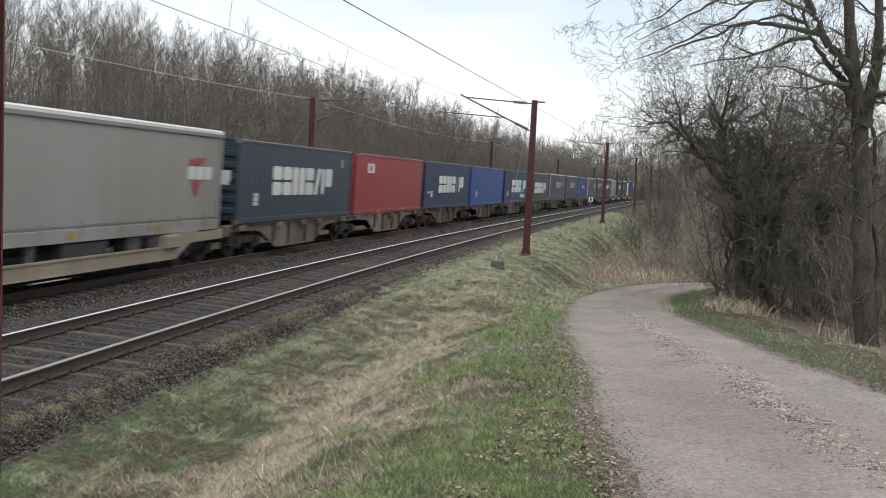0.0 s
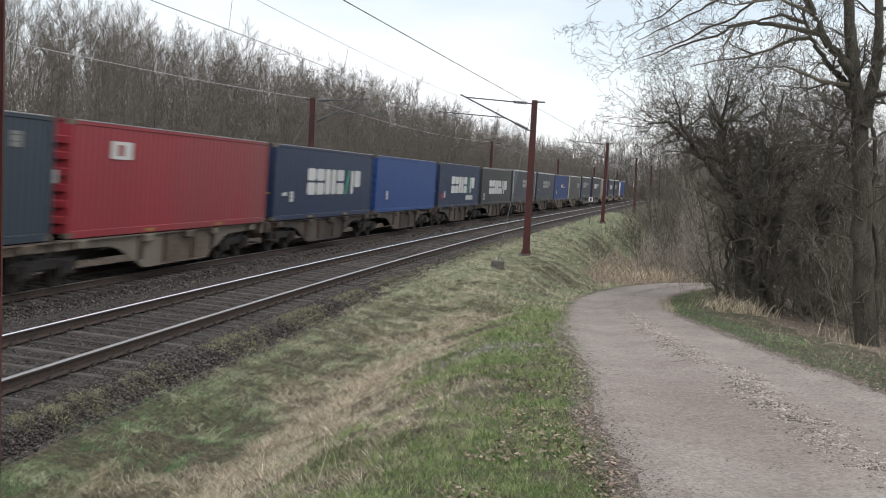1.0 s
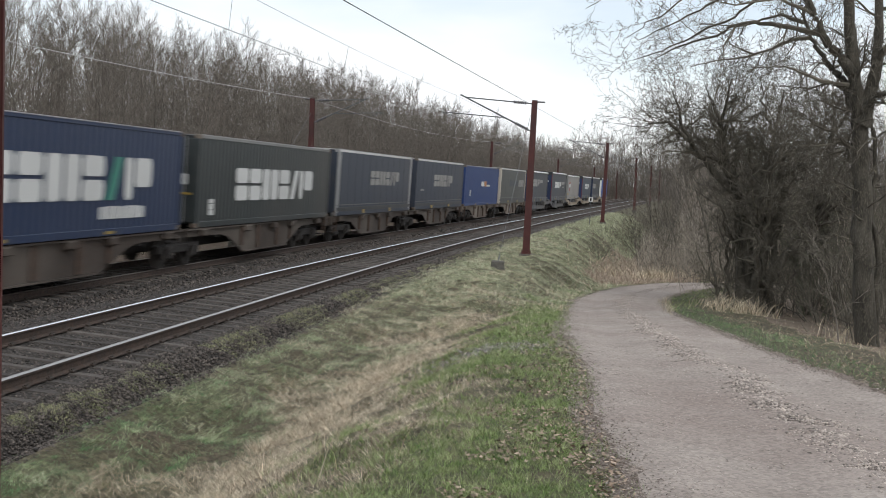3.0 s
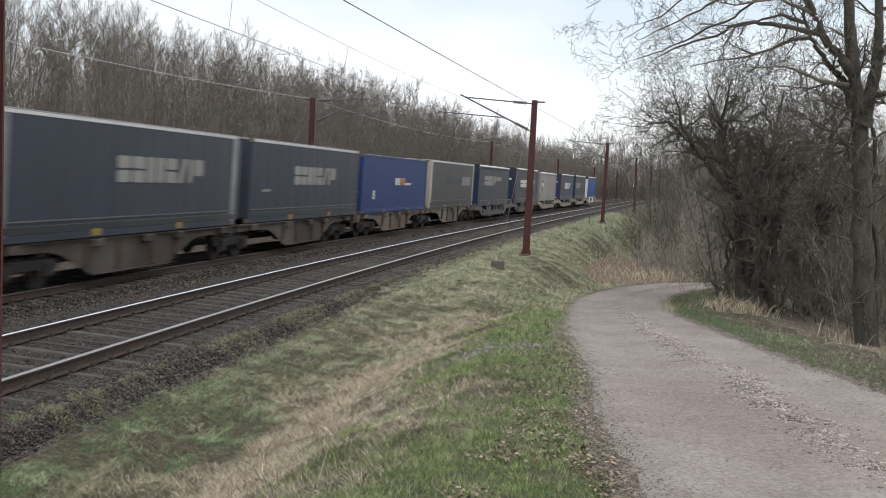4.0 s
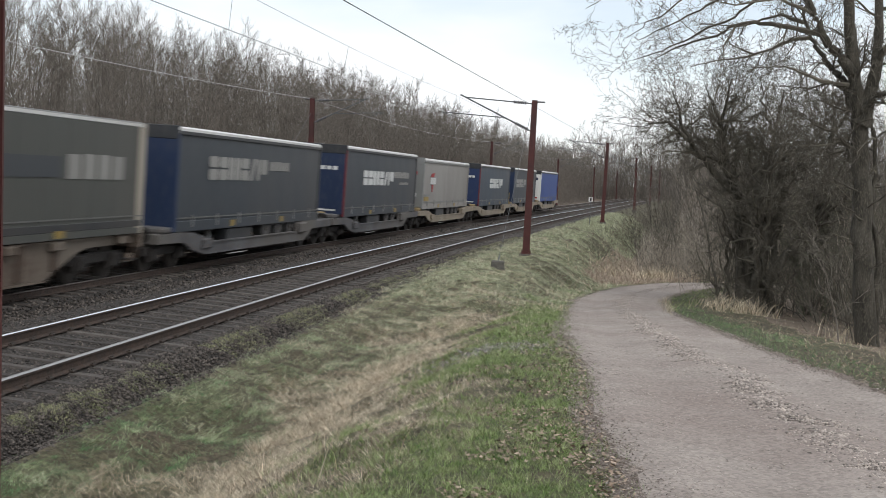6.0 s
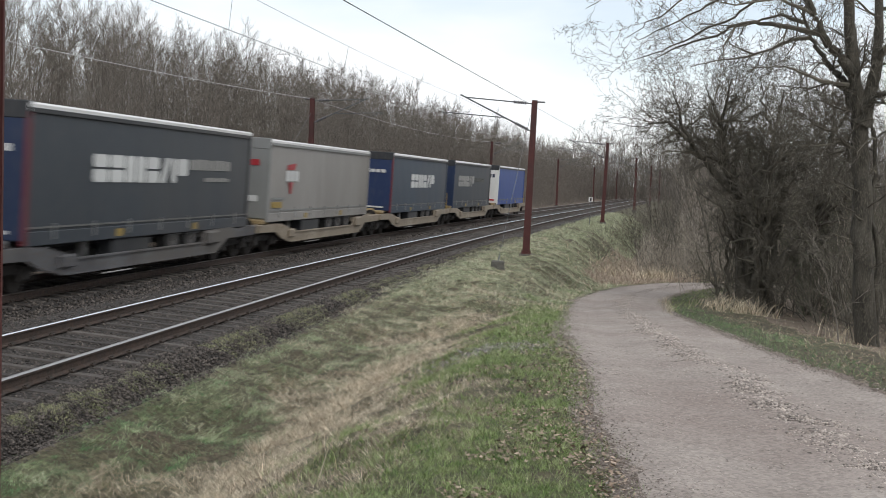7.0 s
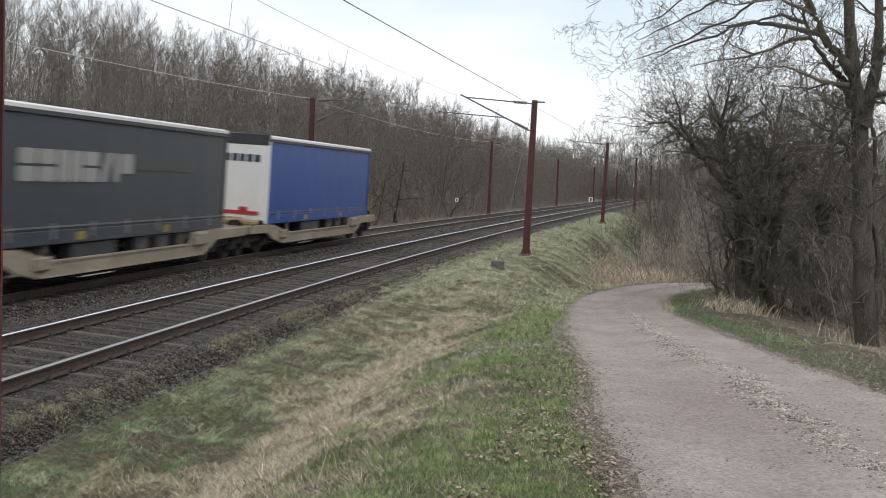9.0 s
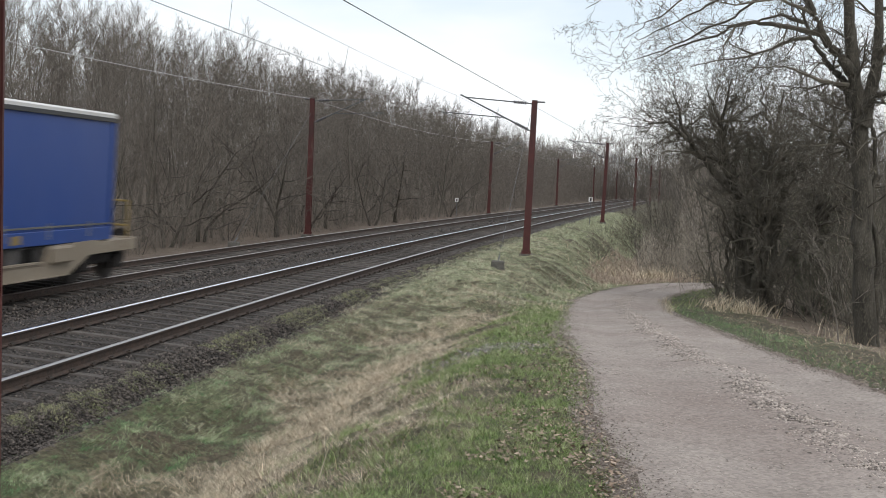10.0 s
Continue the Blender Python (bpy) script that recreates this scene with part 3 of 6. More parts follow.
def woods_mesh(name, label, kinds, places):
    """Countless distant trees in one mesh; places: (point, turn, size)."""
    rng = random.Random(77)
    shapes = []
    for pair in kinds:
        for me in pair:
            v = np.empty(len(me.vertices) * 3)
            me.vertices.foreach_get("co", v)
            loops = np.empty(len(me.loops), int)
            me.loops.foreach_get("vertex_index", loops)
            sizes = np.empty(len(me.polygons), int)
            me.polygons.foreach_get("loop_total", sizes)
            shapes.append((v.reshape(-1, 3), loops, sizes))
    vs, ls, zs, base = [], [], [], 0
    for p, turn, size in places:
        k = rng.randrange(len(kinds))
        c, s = math.cos(turn) * size, math.sin(turn) * size
        for v, loops, sizes in shapes[2 * k:2 * k + 2]:
            vs.append(v @ np.array([[c, s, 0], [-s, c, 0], [0, 0, size]]) + np.array(p))
            ls.append(loops + base)
            zs.append(sizes)
            base += len(v)
    tagged(new(name, fast_mesh(name, np.concatenate(vs), np.concatenate(ls), np.concatenate(zs), TWIG)), label, "wood", kind="stuff")


def thicket(name, label, count, place, seed, twig, low, high, longest, r0, category="undergrowth", sway=(0.15, 1.5)):
    """Uncountable thin shoots; place(rng) gives s and right."""
    rng = random.Random(seed)
    tw = Twigs(True)
    for _ in range(count):
        s, r = place(rng)
        p = on_plan(s, r)
        size = 0.45 + 0.55 * rng.random()
        p.z = ground_z(s, r) + low + (high - low) * rng.random() ** 1.3 * (0.72 + 0.5 * noise.noise((s * 0.12, r * 0.2, 4.0)))
        a = rng.uniform(0, 6.28)
        lean = rng.uniform(*sway)
        d = Vector((math.cos(a) * lean, math.sin(a) * lean, 1.0)).normalized() * longest * size
        mid = p + d * 0.5 + Vector((rng.gauss(0, 0.06), rng.gauss(0, 0.06), 0))
        rad = r0 * (1 + p.length / 90)
        tw.spike(p, p + d, rad)
        for k in range(2):
            b = rng.uniform(0, 6.28)
            q = p + d * rng.uniform(0.3, 0.8)
            tw.spike(q, q + Vector((math.cos(b) * 0.6, math.sin(b) * 0.6, 0.7)) * longest * 0.33 * size, rad * 0.7)
    tagged(new(name, mesh_of(name, tw.v, tw.f, twig)), label, category, kind="stuff")


def build_woods():
    rng = random.Random(5)
    kinds = [tree_meshes(10 + i, WOODS if i % 2 else POLE, 9.5, 0.062 + 0.018 * (i % 3)) for i in range(8)]
    scrub = [tree_meshes(40 + i, SCRUB, 2.6, 0.018, stems=10, spread=0.55) for i in range(3)]
    beyond = []
    distant = [tree_meshes(90 + i, DISTANT, 9.5, 0.08) for i in range(5)]
    # the canopy climbs evenly from the line's edge into the wood
    for row in range(8):
        s = 27.0 + row * 4.5
        while s < 292:
            gap = (2.2, 2.1, 2.1, 2.2, 2.4, 2.6, 2.9, 3.0)[row] * (1 + s / 95)
            r = -(11.9 + row * 2.35 + rng.uniform(-1.1, 1.1) + 0.004 * s)
            at = s + rng.uniform(-0.8, 0.8)
            p = on_plan(at, r)
            p.z = ground_z(at, r) - 0.1
            top = 7.5 + 0.27 * (-r - 12) + 0.55 * noise.noise((at * 0.09, r * 0.1, 1.0)) + 1.2 * blend(90, 112, at) * (1 - blend(125, 150, at)) + 1.5 * blend(210, 270, at)
            size = (top - p.z) / 9.9 * rng.uniform(0.9, 1.06)
            if at > 135 or row > 6:
                beyond.append((p, rng.uniform(0, 6.28), size))
            else:
                plant("woodland_tree", kinds[rng.randrange(8)], "bare young broadleaf tree in a dense wood by the line", "tree", p, rng.uniform(0, 6.28), size, "wood along the line", rng.gauss(0, 0.04))
            s += gap
    for s, size in ((69.5, 1.2), (72, 1.1), (84.5, 1.2), (87, 1.1), (93, 1.16), (104.5, 1.2), (107, 1.22), (113, 1.24), (118, 1.24)):
        p = on_plan(s, -20)
        p.z = ground_z(s, -20) - 0.1
        plant("woodland_tree", kinds[1 + 2 * rng.randrange(4)], "taller bare tree standing over the wood by the line", "tree", p, rng.uniform(0, 6.28), size, "wood along the line")
    edge = [tree_meshes(60 + i, EDGE, 5.6, 0.1, stems=2, spread=0.35, bark=BARK_DARK, twig=TWIG) for i in range(3)]
    for i, s in enumerate((38.5, 46.5, 51, 58.5, 65, 70.5, 78, 86, 95, 104)):
        p = on_plan(s, -10.9 - 0.5 * (i % 3))
        p.z = ground_z(s, -11) - 0.05
        plant("edge_tree", edge[i % 3], "low spreading bare tree with crooked dark limbs", "tree", p, 1.7 * i, 0.8 + 0.12 * (i % 4), "low trees at the wood's edge")
    s = 28.0
    while s < 220:
        r = -(10.4 + rng.uniform(0, 2.0))
        p = on_plan(s, r)
        p.z = ground_z(s, r) - 0.05
        plant("woodland_shrub", scrub[rng.randrange(3)], "leafless brown undergrowth shrub at the wood's edge", "shrub", p, rng.uniform(0, 6.28), rng.uniform(0.6, 1.3), "undergrowth along the line")
        s += 2.7 * (1 + s / 110)
    thicket("wood_shoots", "dense tangle of thin bare shoots filling the wood", 26000, lambda g: (28 + 260 * g.random() ** 1.6, -(12.0 + 22 * g.random() ** 1.3)), 3, TWIG, 0.0, 5.5, 1.3, 0.004, sway=(0.1, 1.3))
    thicket("wood_brush", "low brown brambles and shoots along the wood's foot", 9000, lambda g: (28 + 226 * g.random() ** 1.6, -(9.9 + 4.0 * g.random())), 4, TWIG, -0.05, 1.1, 1.0, 0.005, sway=(0.1, 1.2))
    thicket("wood_depth", "deep brown tangle at the back of the wood", 20000, lambda g: (74 + 225 * g.random() ** 1.5, -(30 + 22 * g.random())), 8, TWIG, 0.0, 9.5, 2.6, 0.009, sway=(0.05, 0.6))
    thicket("wood_end", "bare tree tops closing the end of the line", 9000, lambda g: (302 + 22 * g.random(), -30 + 52 * g.random()), 9, TWIG, 0.0, 12.0, 3.4, 0.012, sway=(0.05, 0.6))
    # far wood closing the line's end
    for i in range(120):
        s, r = (215 + 80 * rng.random(), rng.uniform(7, 70)) if i % 2 else (303 + 25 * rng.random(), rng.uniform(-25, 25))
        p = on_plan(s, r)
        p.z = -1.0
        beyond.append((p, rng.uniform(0, 6.28), rng.uniform(1.15, 1.5) if i % 2 else rng.uniform(1.5, 1.75)))
    woods_mesh("far_wood", "bare brown winter wood far down the line", distant, beyond)
    thicket("far_wood_shoots", "dense bare shoots of the far wood", 7000, lambda g: (200 + 90 * g.random(), 6.5 + 60 * g.random()) if g.random() < 0.6 else (303 + 20 * g.random(), -25 + 55 * g.random()), 6, TWIG, 0.0, 10.0, 3.0, 0.012, sway=(0.05, 0.6))


build_woods()


# ---- trees and scrub on the camera's side ----
LIMB = dict(seg=(5, 3, 2), wander=(0.26, 0.3, 0.3), rise=(0.04, 0.03, 0.02), kids=(6, 5, 4), lean=(0.75, 0.8, 0.75), ratio=(0.6, 0.5, 0.5), wood=0, tip=0.003)
LIMB["from"] = (0.1, 0.12, 0.1)


def limbed_tree(seed, limbs, shoots, shoot_size, bark=BARK_DARK, twig=TWIG_DARK):
    """limbs: (radius at foot, radius at tip, [(across, depth, up), ...], density of shoots) in metres.
    Returns the stout stems one by one, and the crown."""
    rng = random.Random(seed)
    stems, fine = [], Twigs(True)
    for r0, r1, knots, *dense in limbs:
        pts, radii = [], []
        for i in range(len(knots) - 1):
            a, b = Vector(knots[i]), Vector(knots[i + 1])
            for k in range(5):
                u = k / 5
                wob = (0.03 if r0 > 0.1 else 0.09) * min(1.0, (b - a).length / 0.9)
                pts.append(a.lerp(b, u) + Vector((rng.gauss(0, wob), rng.gauss(0, wob), 0)) * (0.5 if i + k else 0))
        pts.append(Vector(knots[-1]))
        n = len(pts)
        radii = [r0 + (r1 - r0) * (i / (n - 1)) ** 0.8 for i in range(n)]
        radii[0] *= 1.35 if r0 > 0.12 else 1.0
        radii = [w * (1 + 0.1 * rng.uniform(-1, 1)) for w in radii]
        if r0 > 0.045:
            wood = Twigs()
            wood.tube(pts, radii, 10 if r0 > 0.1 else 7)
            stems.append(mesh_of("limb", wood.v, wood.f, bark, True))
        else:
            fine.tube(pts, radii, 6)
        length = sum((pts[i + 1] - pts[i]).length for i in range(n - 1))
        for k in range(int(length * shoots * (dense[0] if dense else 1.0))):
            bare = 0.4 if r0 > 0.1 else 0.12
            i = min(n - 2, int((bare + (1 - bare) * rng.random()) * (n - 1)))
            axis = (pts[i + 1] - pts[i]).normalized()
            side = axis.orthogonal().normalized()
            side.rotate(Matrix.Rotation(rng.uniform(0, 6.28), 3, axis))
            lean = rng.uniform(0.6, 1.3)
            size = shoot_size * rng.uniform(0.4, 1.25)
            grow(rng, fine, fine, pts[i], axis * math.cos(lean) + side * math.sin(lean), size, min(radii[i] * 0.5, 0.009 + 0.014 * size), 0, LIMB)
    return stems, mesh_of("crown", fine.v, fine.f, twig)


def stand(tree, made):
    for k, me in enumerate(made[0]):
        part("trunk" if k == 0 else "limb", me, BARK_DARK, tree)
    part("crown", made[1], TWIG_DARK, tree)


def facing(s, r):
    """A base whose x axis runs to the right as seen from the verge."""
    p = on_plan(s, r)
    p.z = ground_z(s, r)
    return Matrix.Translation(p) @ Matrix.Rotation(math.atan2(p.y, p.x) - math.pi / 2, 4, "Z")


def build_right_side():
    rng = random.Random(9)
    tall = limbed_tree(83, [
        (0.182, 0.06, [(0.08, 0, -0.2), (-0.02, 0, 1.2), (-0.11, 0.05, 2.5), (-0.2, 0.1, 3.4), (-0.3, 0.1, 4.1), (-0.4, 0.1, 4.7), (-0.46, 0.1, 5.5), (-0.63, 0, 6.7)], 0.8),
        (0.06, 0.03, [(0.28, 0.2, -0.2), (0.2, 0.2, 1.2), (0.08, 0.15, 2.4), (0.0, 0.1, 3.3)], 1.0),
        (0.13, 0.04, [(-0.16, 0.1, 3.35), (-0.05, 0.1, 3.85), (0.0, 0.1, 4.2), (0.0, 0.2, 4.7), (-0.02, 0.3, 5.35), (0.08, 0.5, 6.5)], 1.2),
        (0.07, 0.02, [(-0.12, 0.0, 3.55), (0.0, -0.1, 3.76), (0.22, -0.2, 3.8), (0.55, -0.3, 4.0)], 3.2),
        (0.05, 0.02, [(0.0, 0.1, 4.25), (0.14, 0.0, 4.5), (0.35, -0.1, 4.6), (0.7, -0.2, 5.0)], 1.8),
        (0.095, 0.02, [(-0.34, 0.0, 4.1), (-0.5, -0.1, 4.35), (-0.69, -0.1, 4.5), (-0.8, -0.2, 4.72), (-0.94, -0.2, 5.0), (-1.1, -0.3, 5.5), (-1.34, -0.4, 6.3)], 1.2),
        (0.065, 0.015, [(-0.28, 0.1, 3.6), (-0.5, 0.2, 4.05), (-0.67, 0.3, 4.22), (-0.85, 0.3, 4.5), (-1.0, 0.4, 4.7), (-1.08, 0.5, 5.0), (-1.18, 0.7, 5.6)], 1.2),
        (0.036, 0.006, [(-1.0, 0.4, 4.68), (-1.25, 0.4, 4.66), (-1.65, 0.3, 4.46), (-2.0, 0.2, 4.35), (-2.4, 0.2, 4.3), (-2.75, 0.1, 4.2)], 1.6),
        (0.042, 0.006, [(-0.78, -0.2, 4.65), (-1.3, -0.3, 4.76), (-1.76, -0.4, 4.82), (-2.06, -0.5, 4.75), (-2.3, -0.5, 4.6), (-2.65, -0.6, 4.5), (-3.0, -0.6, 4.36), (-3.25, -0.6, 4.2)], 1.6),
        (0.04, 0.006, [(-0.38, 0.0, 3.92), (-0.77, -0.2, 3.96), (-0.97, -0.3, 4.05), (-1.27, -0.4, 4.16), (-1.75, -0.5, 4.13)], 3.0),
        (0.036, 0.005, [(-0.3, 0.1, 3.75), (-0.6, 0.3, 4.0), (-0.95, 0.4, 3.9), (-1.4, 0.5, 3.95)], 3.0),
        (0.034, 0.005, [(-0.2, 0.0, 2.9), (-0.5, -0.2, 3.2), (-0.77, -0.3, 3.27), (-1.1, -0.4, 3.5)], 3.2),
        (0.03, 0.004, [(-0.15, 0.0, 2.6), (-0.4, 0.3, 2.95), (-0.75, 0.4, 2.85), (-1.1, 0.5, 3.0)], 3.2),
        (0.03, 0.004, [(-1.1, -0.3, 5.5), (-1.54, -0.4, 5.3), (-1.94, -0.5, 4.97), (-2.65, -0.7, 4.55), (-3.2, -0.8, 4.3), (-3.5, -0.8, 4.2)], 0.9),
        (0.03, 0.004, [(-1.12, -0.3, 5.65), (-1.88, -0.5, 5.45), (-2.46, -0.6, 5.05), (-3.14, -0.8, 4.65), (-3.4, -0.9, 4.5)], 0.8),
        (0.028, 0.004, [(-1.2, -0.3, 5.9), (-2.2, -0.2, 5.65), (-3.1, 0.0, 5.05), (-3.8, 0.1, 4.65)], 0.7),
        (0.026, 0.004, [(-1.3, -0.4, 6.1), (-2.6, -0.7, 5.8), (-3.5, -0.9, 5.35), (-4.2, -1.1, 4.95)], 0.6),
        (0.034, 0.005, [(-1.05, 0.5, 4.9), (-1.5, 0.8, 5.1), (-2.1, 1.0, 4.95), (-2.7, 1.1, 5.0)], 1.5),
        (0.03, 0.004, [(-0.9, -0.2, 4.95), (-1.4, -0.6, 5.15), (-2.0, -0.9, 5.0), (-2.5, -1.0, 5.1)], 1.5),
        (0.018, 0.003, [(-0.05, 0.0, 1.5), (-0.45, -0.5, 1.7), (-0.7, -0.7, 1.4)]),
        (0.018, 0.003, [(0.1, -0.1, 1.2), (0.4, -0.4, 1.4), (0.6, -0.6, 1.15)]),
        (0.018, 0.003, [(0.0, -0.1, 2.1), (0.35, -0.4, 2.4), (0.6, -0.5, 2.3)]),
        (0.018, 0.003, [(-0.1, 0.0, 2.3), (-0.5, -0.4, 2.5), (-0.95, -0.6, 2.35)]),
        (0.014, 0.003, [(-0.1, -0.15, 0.1), (-0.25, -0.25, 0.8), (-0.2, -0.3, 1.5)]),
        (0.014, 0.003, [(0.35, -0.1, 0.1), (0.45, -0.3, 0.9), (0.35, -0.35, 1.6)]),
        (0.016, 0.003, [(-0.05, -0.1, 1.9), (-0.35, -0.3, 2.1), (-0.5, -0.4, 2.9)]),
        (0.016, 0.003, [(0.0, -0.1, 2.6), (0.25, -0.3, 2.9), (0.3, -0.4, 3.6)]),
    ], 2.7, 0.85)
    tree = thing("roadside_tree", "tall bare forked tree with dark bark and spreading low limbs", "tree", facing(25.9, 12.69) @ Matrix.Scale(1.38, 4))
    stand(tree, tall)

    haw = limbed_tree(71, [
        (0.17, 0.012, [(-0.05, 0, -0.2), (-0.1, 0.1, 0.9), (-0.25, 0.2, 1.7), (-0.6, 0.1, 2.6), (-0.75, 0.0, 3.5), (-0.6, 0.0, 4.3)]),
        (0.14, 0.012, [(0.15, 0.1, -0.2), (0.12, 0.1, 1.0), (0.2, 0.1, 1.9), (0.15, -0.1, 2.9), (0.35, -0.1, 4.1)]),
        (0.12, 0.01, [(0.2, -0.05, 0.5), (0.5, -0.2, 1.0), (0.95, -0.3, 1.55), (1.3, -0.4, 2.3), (1.5, -0.4, 3.1)]),
        (0.09, 0.01, [(-0.45, 0.1, 2.1), (-0.95, -0.2, 2.75), (-1.35, -0.3, 3.15), (-1.7, -0.4, 3.45), (-2.1, -0.5, 3.4)]),
        (0.07, 0.008, [(-0.5, 0.1, 2.4), (-1.0, 0.4, 3.0), (-1.4, 0.5, 3.4), (-1.8, 0.6, 3.5)]),
        (0.09, 0.01, [(0.2, 0.3, 1.2), (0.3, 0.9, 2.0), (0.1, 1.3, 2.8), (-0.2, 1.6, 3.5)]),
        (0.08, 0.01, [(0.1, -0.1, 1.2), (0.0, -0.6, 1.9), (0.2, -1.0, 2.6), (0.5, -1.2, 3.2)]),
        (0.05, 0.006, [(0.7, -0.2, 1.3), (1.2, -0.5, 1.7), (1.6, -0.6, 1.8)]),
        (0.05, 0.006, [(0.2, 0.0, 2.7), (0.8, 0.1, 3.1), (1.2, 0.1, 3.6), (1.4, 0.0, 4.0)]),
        (0.05, 0.006, [(-0.6, 0.0, 2.7), (-1.1, -0.2, 2.9), (-1.5, -0.3, 3.3), (-1.7, -0.3, 3.7)]),
        (0.04, 0.006, [(-0.7, 0.0, 3.2), (-0.9, 0.1, 3.8), (-1.1, 0.1, 4.2)]),
        (0.04, 0.006, [(0.2, 0.0, 3.3), (0.0, 0.2, 3.8), (-0.1, 0.3, 4.4)]),
        (0.03, 0.006, [(-0.35, -0.1, -0.1), (-0.6, -0.2, 0.8), (-0.75, -0.2, 1.6)], 0.35),
        (0.03, 0.006, [(-0.5, 0.0, -0.1), (-0.9, 0.0, 0.7), (-1.2, 0.1, 1.3)], 0.35),
        (0.03, 0.006, [(-0.3, 0.2, -0.1), (-0.4, 0.3, 1.1), (-0.3, 0.3, 1.9)], 0.35),
        (0.05, 0.006, [(0.9, -0.3, 1.6), (1.2, -0.2, 2.6), (1.3, 0.0, 3.4), (1.5, 0.1, 4.1)]),
        (0.05, 0.006, [(-1.3, -0.3, 3.1), (-1.5, -0.3, 3.6), (-1.7, -0.2, 4.1)]),
        (0.05, 0.006, [(0.1, 0.4, 2.0), (0.6, 0.8, 3.0), (0.8, 0.9, 4.0)]),
        (0.12, 0.03, [(-0.28, -0.05, -0.2), (-0.24, 0.0, 0.5), (-0.3, 0.1, 1.2), (-0.42, 0.2, 1.9), (-0.5, 0.3, 2.8)], 0.5),
        (0.1, 0.02, [(0.02, -0.15, -0.2), (0.0, -0.12, 0.6), (0.06, -0.2, 1.3), (-0.1, -0.3, 2.1), (-0.2, -0.4, 3.0)], 0.5),
        (0.1, 0.02, [(0.32, 0.05, -0.2), (0.28, 0.0, 0.5), (0.34, 0.1, 1.2), (0.4, 0.2, 2.0), (0.55, 0.3, 2.9)], 0.5),
        (0.05, 0.012, [(-0.42, 0.1, -0.2), (-0.5, 0.1, 0.6), (-0.52, 0.15, 1.3), (-0.7, 0.2, 2.0)], 0.4),
        (0.05, 0.012, [(0.45, 0.1, -0.2), (0.6, 0.0, 0.5), (0.75, -0.1, 0.9)], 0.4),
        (0.07, 0.008, [(0.2, 0.1, 1.9), (0.7, 0.2, 2.6), (1.2, 0.3, 3.2), (1.9, 0.4, 3.4)]),
        (0.06, 0.008, [(0.95, -0.3, 1.55), (1.5, -0.2, 2.2), (2.1, -0.1, 2.6), (2.5, 0.0, 2.7)]),
        (0.05, 0.006, [(1.2, 0.3, 3.2), (1.5, 0.4, 3.7), (1.6, 0.4, 4.2)]),
        (0.05, 0.006, [(-0.4, 0.2, 2.1), (-0.5, 0.8, 3.2), (-0.7, 1.0, 4.1)]),
        (0.04, 0.006, [(0.4, -0.1, 1.0), (0.9, -0.1, 1.2), (1.3, 0.2, 1.9), (1.5, 0.3, 2.4)]),
    ], 10.5, 0.9)
    tree = thing("hawthorn", "old dark many-stemmed hawthorn with a dense bare crown", "tree", facing(39.6, 11.7) @ Matrix.Scale(1.72, 4))
    stand(tree, haw)

    scrub = [tree_meshes(140 + i, dict(WOODS, kids=(11, 7, 8), tip=0.0062), 6.6, 0.06, stems=3, spread=0.3) for i in range(4)]
    low = [tree_meshes(160 + i, dict(SCRUB, tip=0.005), 2.2, 0.014, stems=9, spread=0.8, twig=TWIG_DARK) for i in range(2)]
    for i in range(115):
        s, r = rng.uniform(42, 110), rng.uniform(7.5, 42)
        if from_path(*on_plan(s, r).xy) < 2.6 or r > 0.38 * s + 6 or (s < 62 and r < 11) or (s < 84 and r < 9.8):
            continue
        m = facing(s, r)
        plant("thicket_tree", scrub[rng.randrange(4)], "bare scrubby tree in the thicket below the bank", "tree", m.translation - Vector((0, 0, 0.1)), rng.uniform(0, 6.28), rng.uniform(0.85, 1.35), "thicket beside the farm track")
    for i in range(38):
        s, r = rng.uniform(31, 62), rng.uniform(14.5, 30)
        m = facing(s, r)
        plant("thicket_tree", scrub[rng.randrange(4)], "bare scrubby tree in the thicket under the tall tree", "tree", m.translation - Vector((0, 0, 0.1)), rng.uniform(0, 6.28), rng.uniform(1.0, 1.5), "thicket beside the farm track")
    for i in range(42):
        s, r = rng.uniform(27, 50), rng.uniform(13.2, 26)
        if from_path(*on_plan(s, r).xy) < 3.0:
            continue
        m = facing(s, r)
        plant("thicket_shrub", low[rng.randrange(2)], "leafless grey-brown shrub in the thicket", "shrub", m.translation - Vector((0, 0, 0.05)), rng.uniform(0, 6.28), rng.uniform(1.0, 1.8), "shrubs beside the farm track")
    for s, r, size in ((64.3, 5.3, 0.75), (66, 8.4, 1.5), (62, 9.2, 1.2), (72, 7.6, 1.6), (80, 7.2, 1.7), (90, 6.9, 1.7), (58.5, 10.8, 1.1)):
        m = facing(s, r)
        plant("bank_shrub", low[rng.randrange(2)], "leafless dark shrub on the railway bank", "shrub", m.translation - Vector((0, 0, 0.05)), rng.uniform(0, 6.28), size, "shrubs on the railway bank")
    olive = [tree_meshes(180 + i, dict(SCRUB, kids=(12, 9), tip=0.006), 2.4, 0.014, stems=12, spread=0.4, twig=TWIG_OLIVE) for i in range(2)]
    for i, (s, r, size) in enumerate(((41.5, 13.9, 1.5), (43.0, 14.8, 1.7), (44.5, 15.7, 1.6), (42.5, 16.6, 1.7))):
        plant("broom_bush", olive[i % 2], "dense dark olive broom bush under the trees", "shrub", facing(s, r).translation - Vector((0, 0, 0.05)), rng.uniform(0, 6.28), size, "broom bushes beside the farm track")
    sap = tree_meshes(190, SCRUB, 2.0, 0.016)
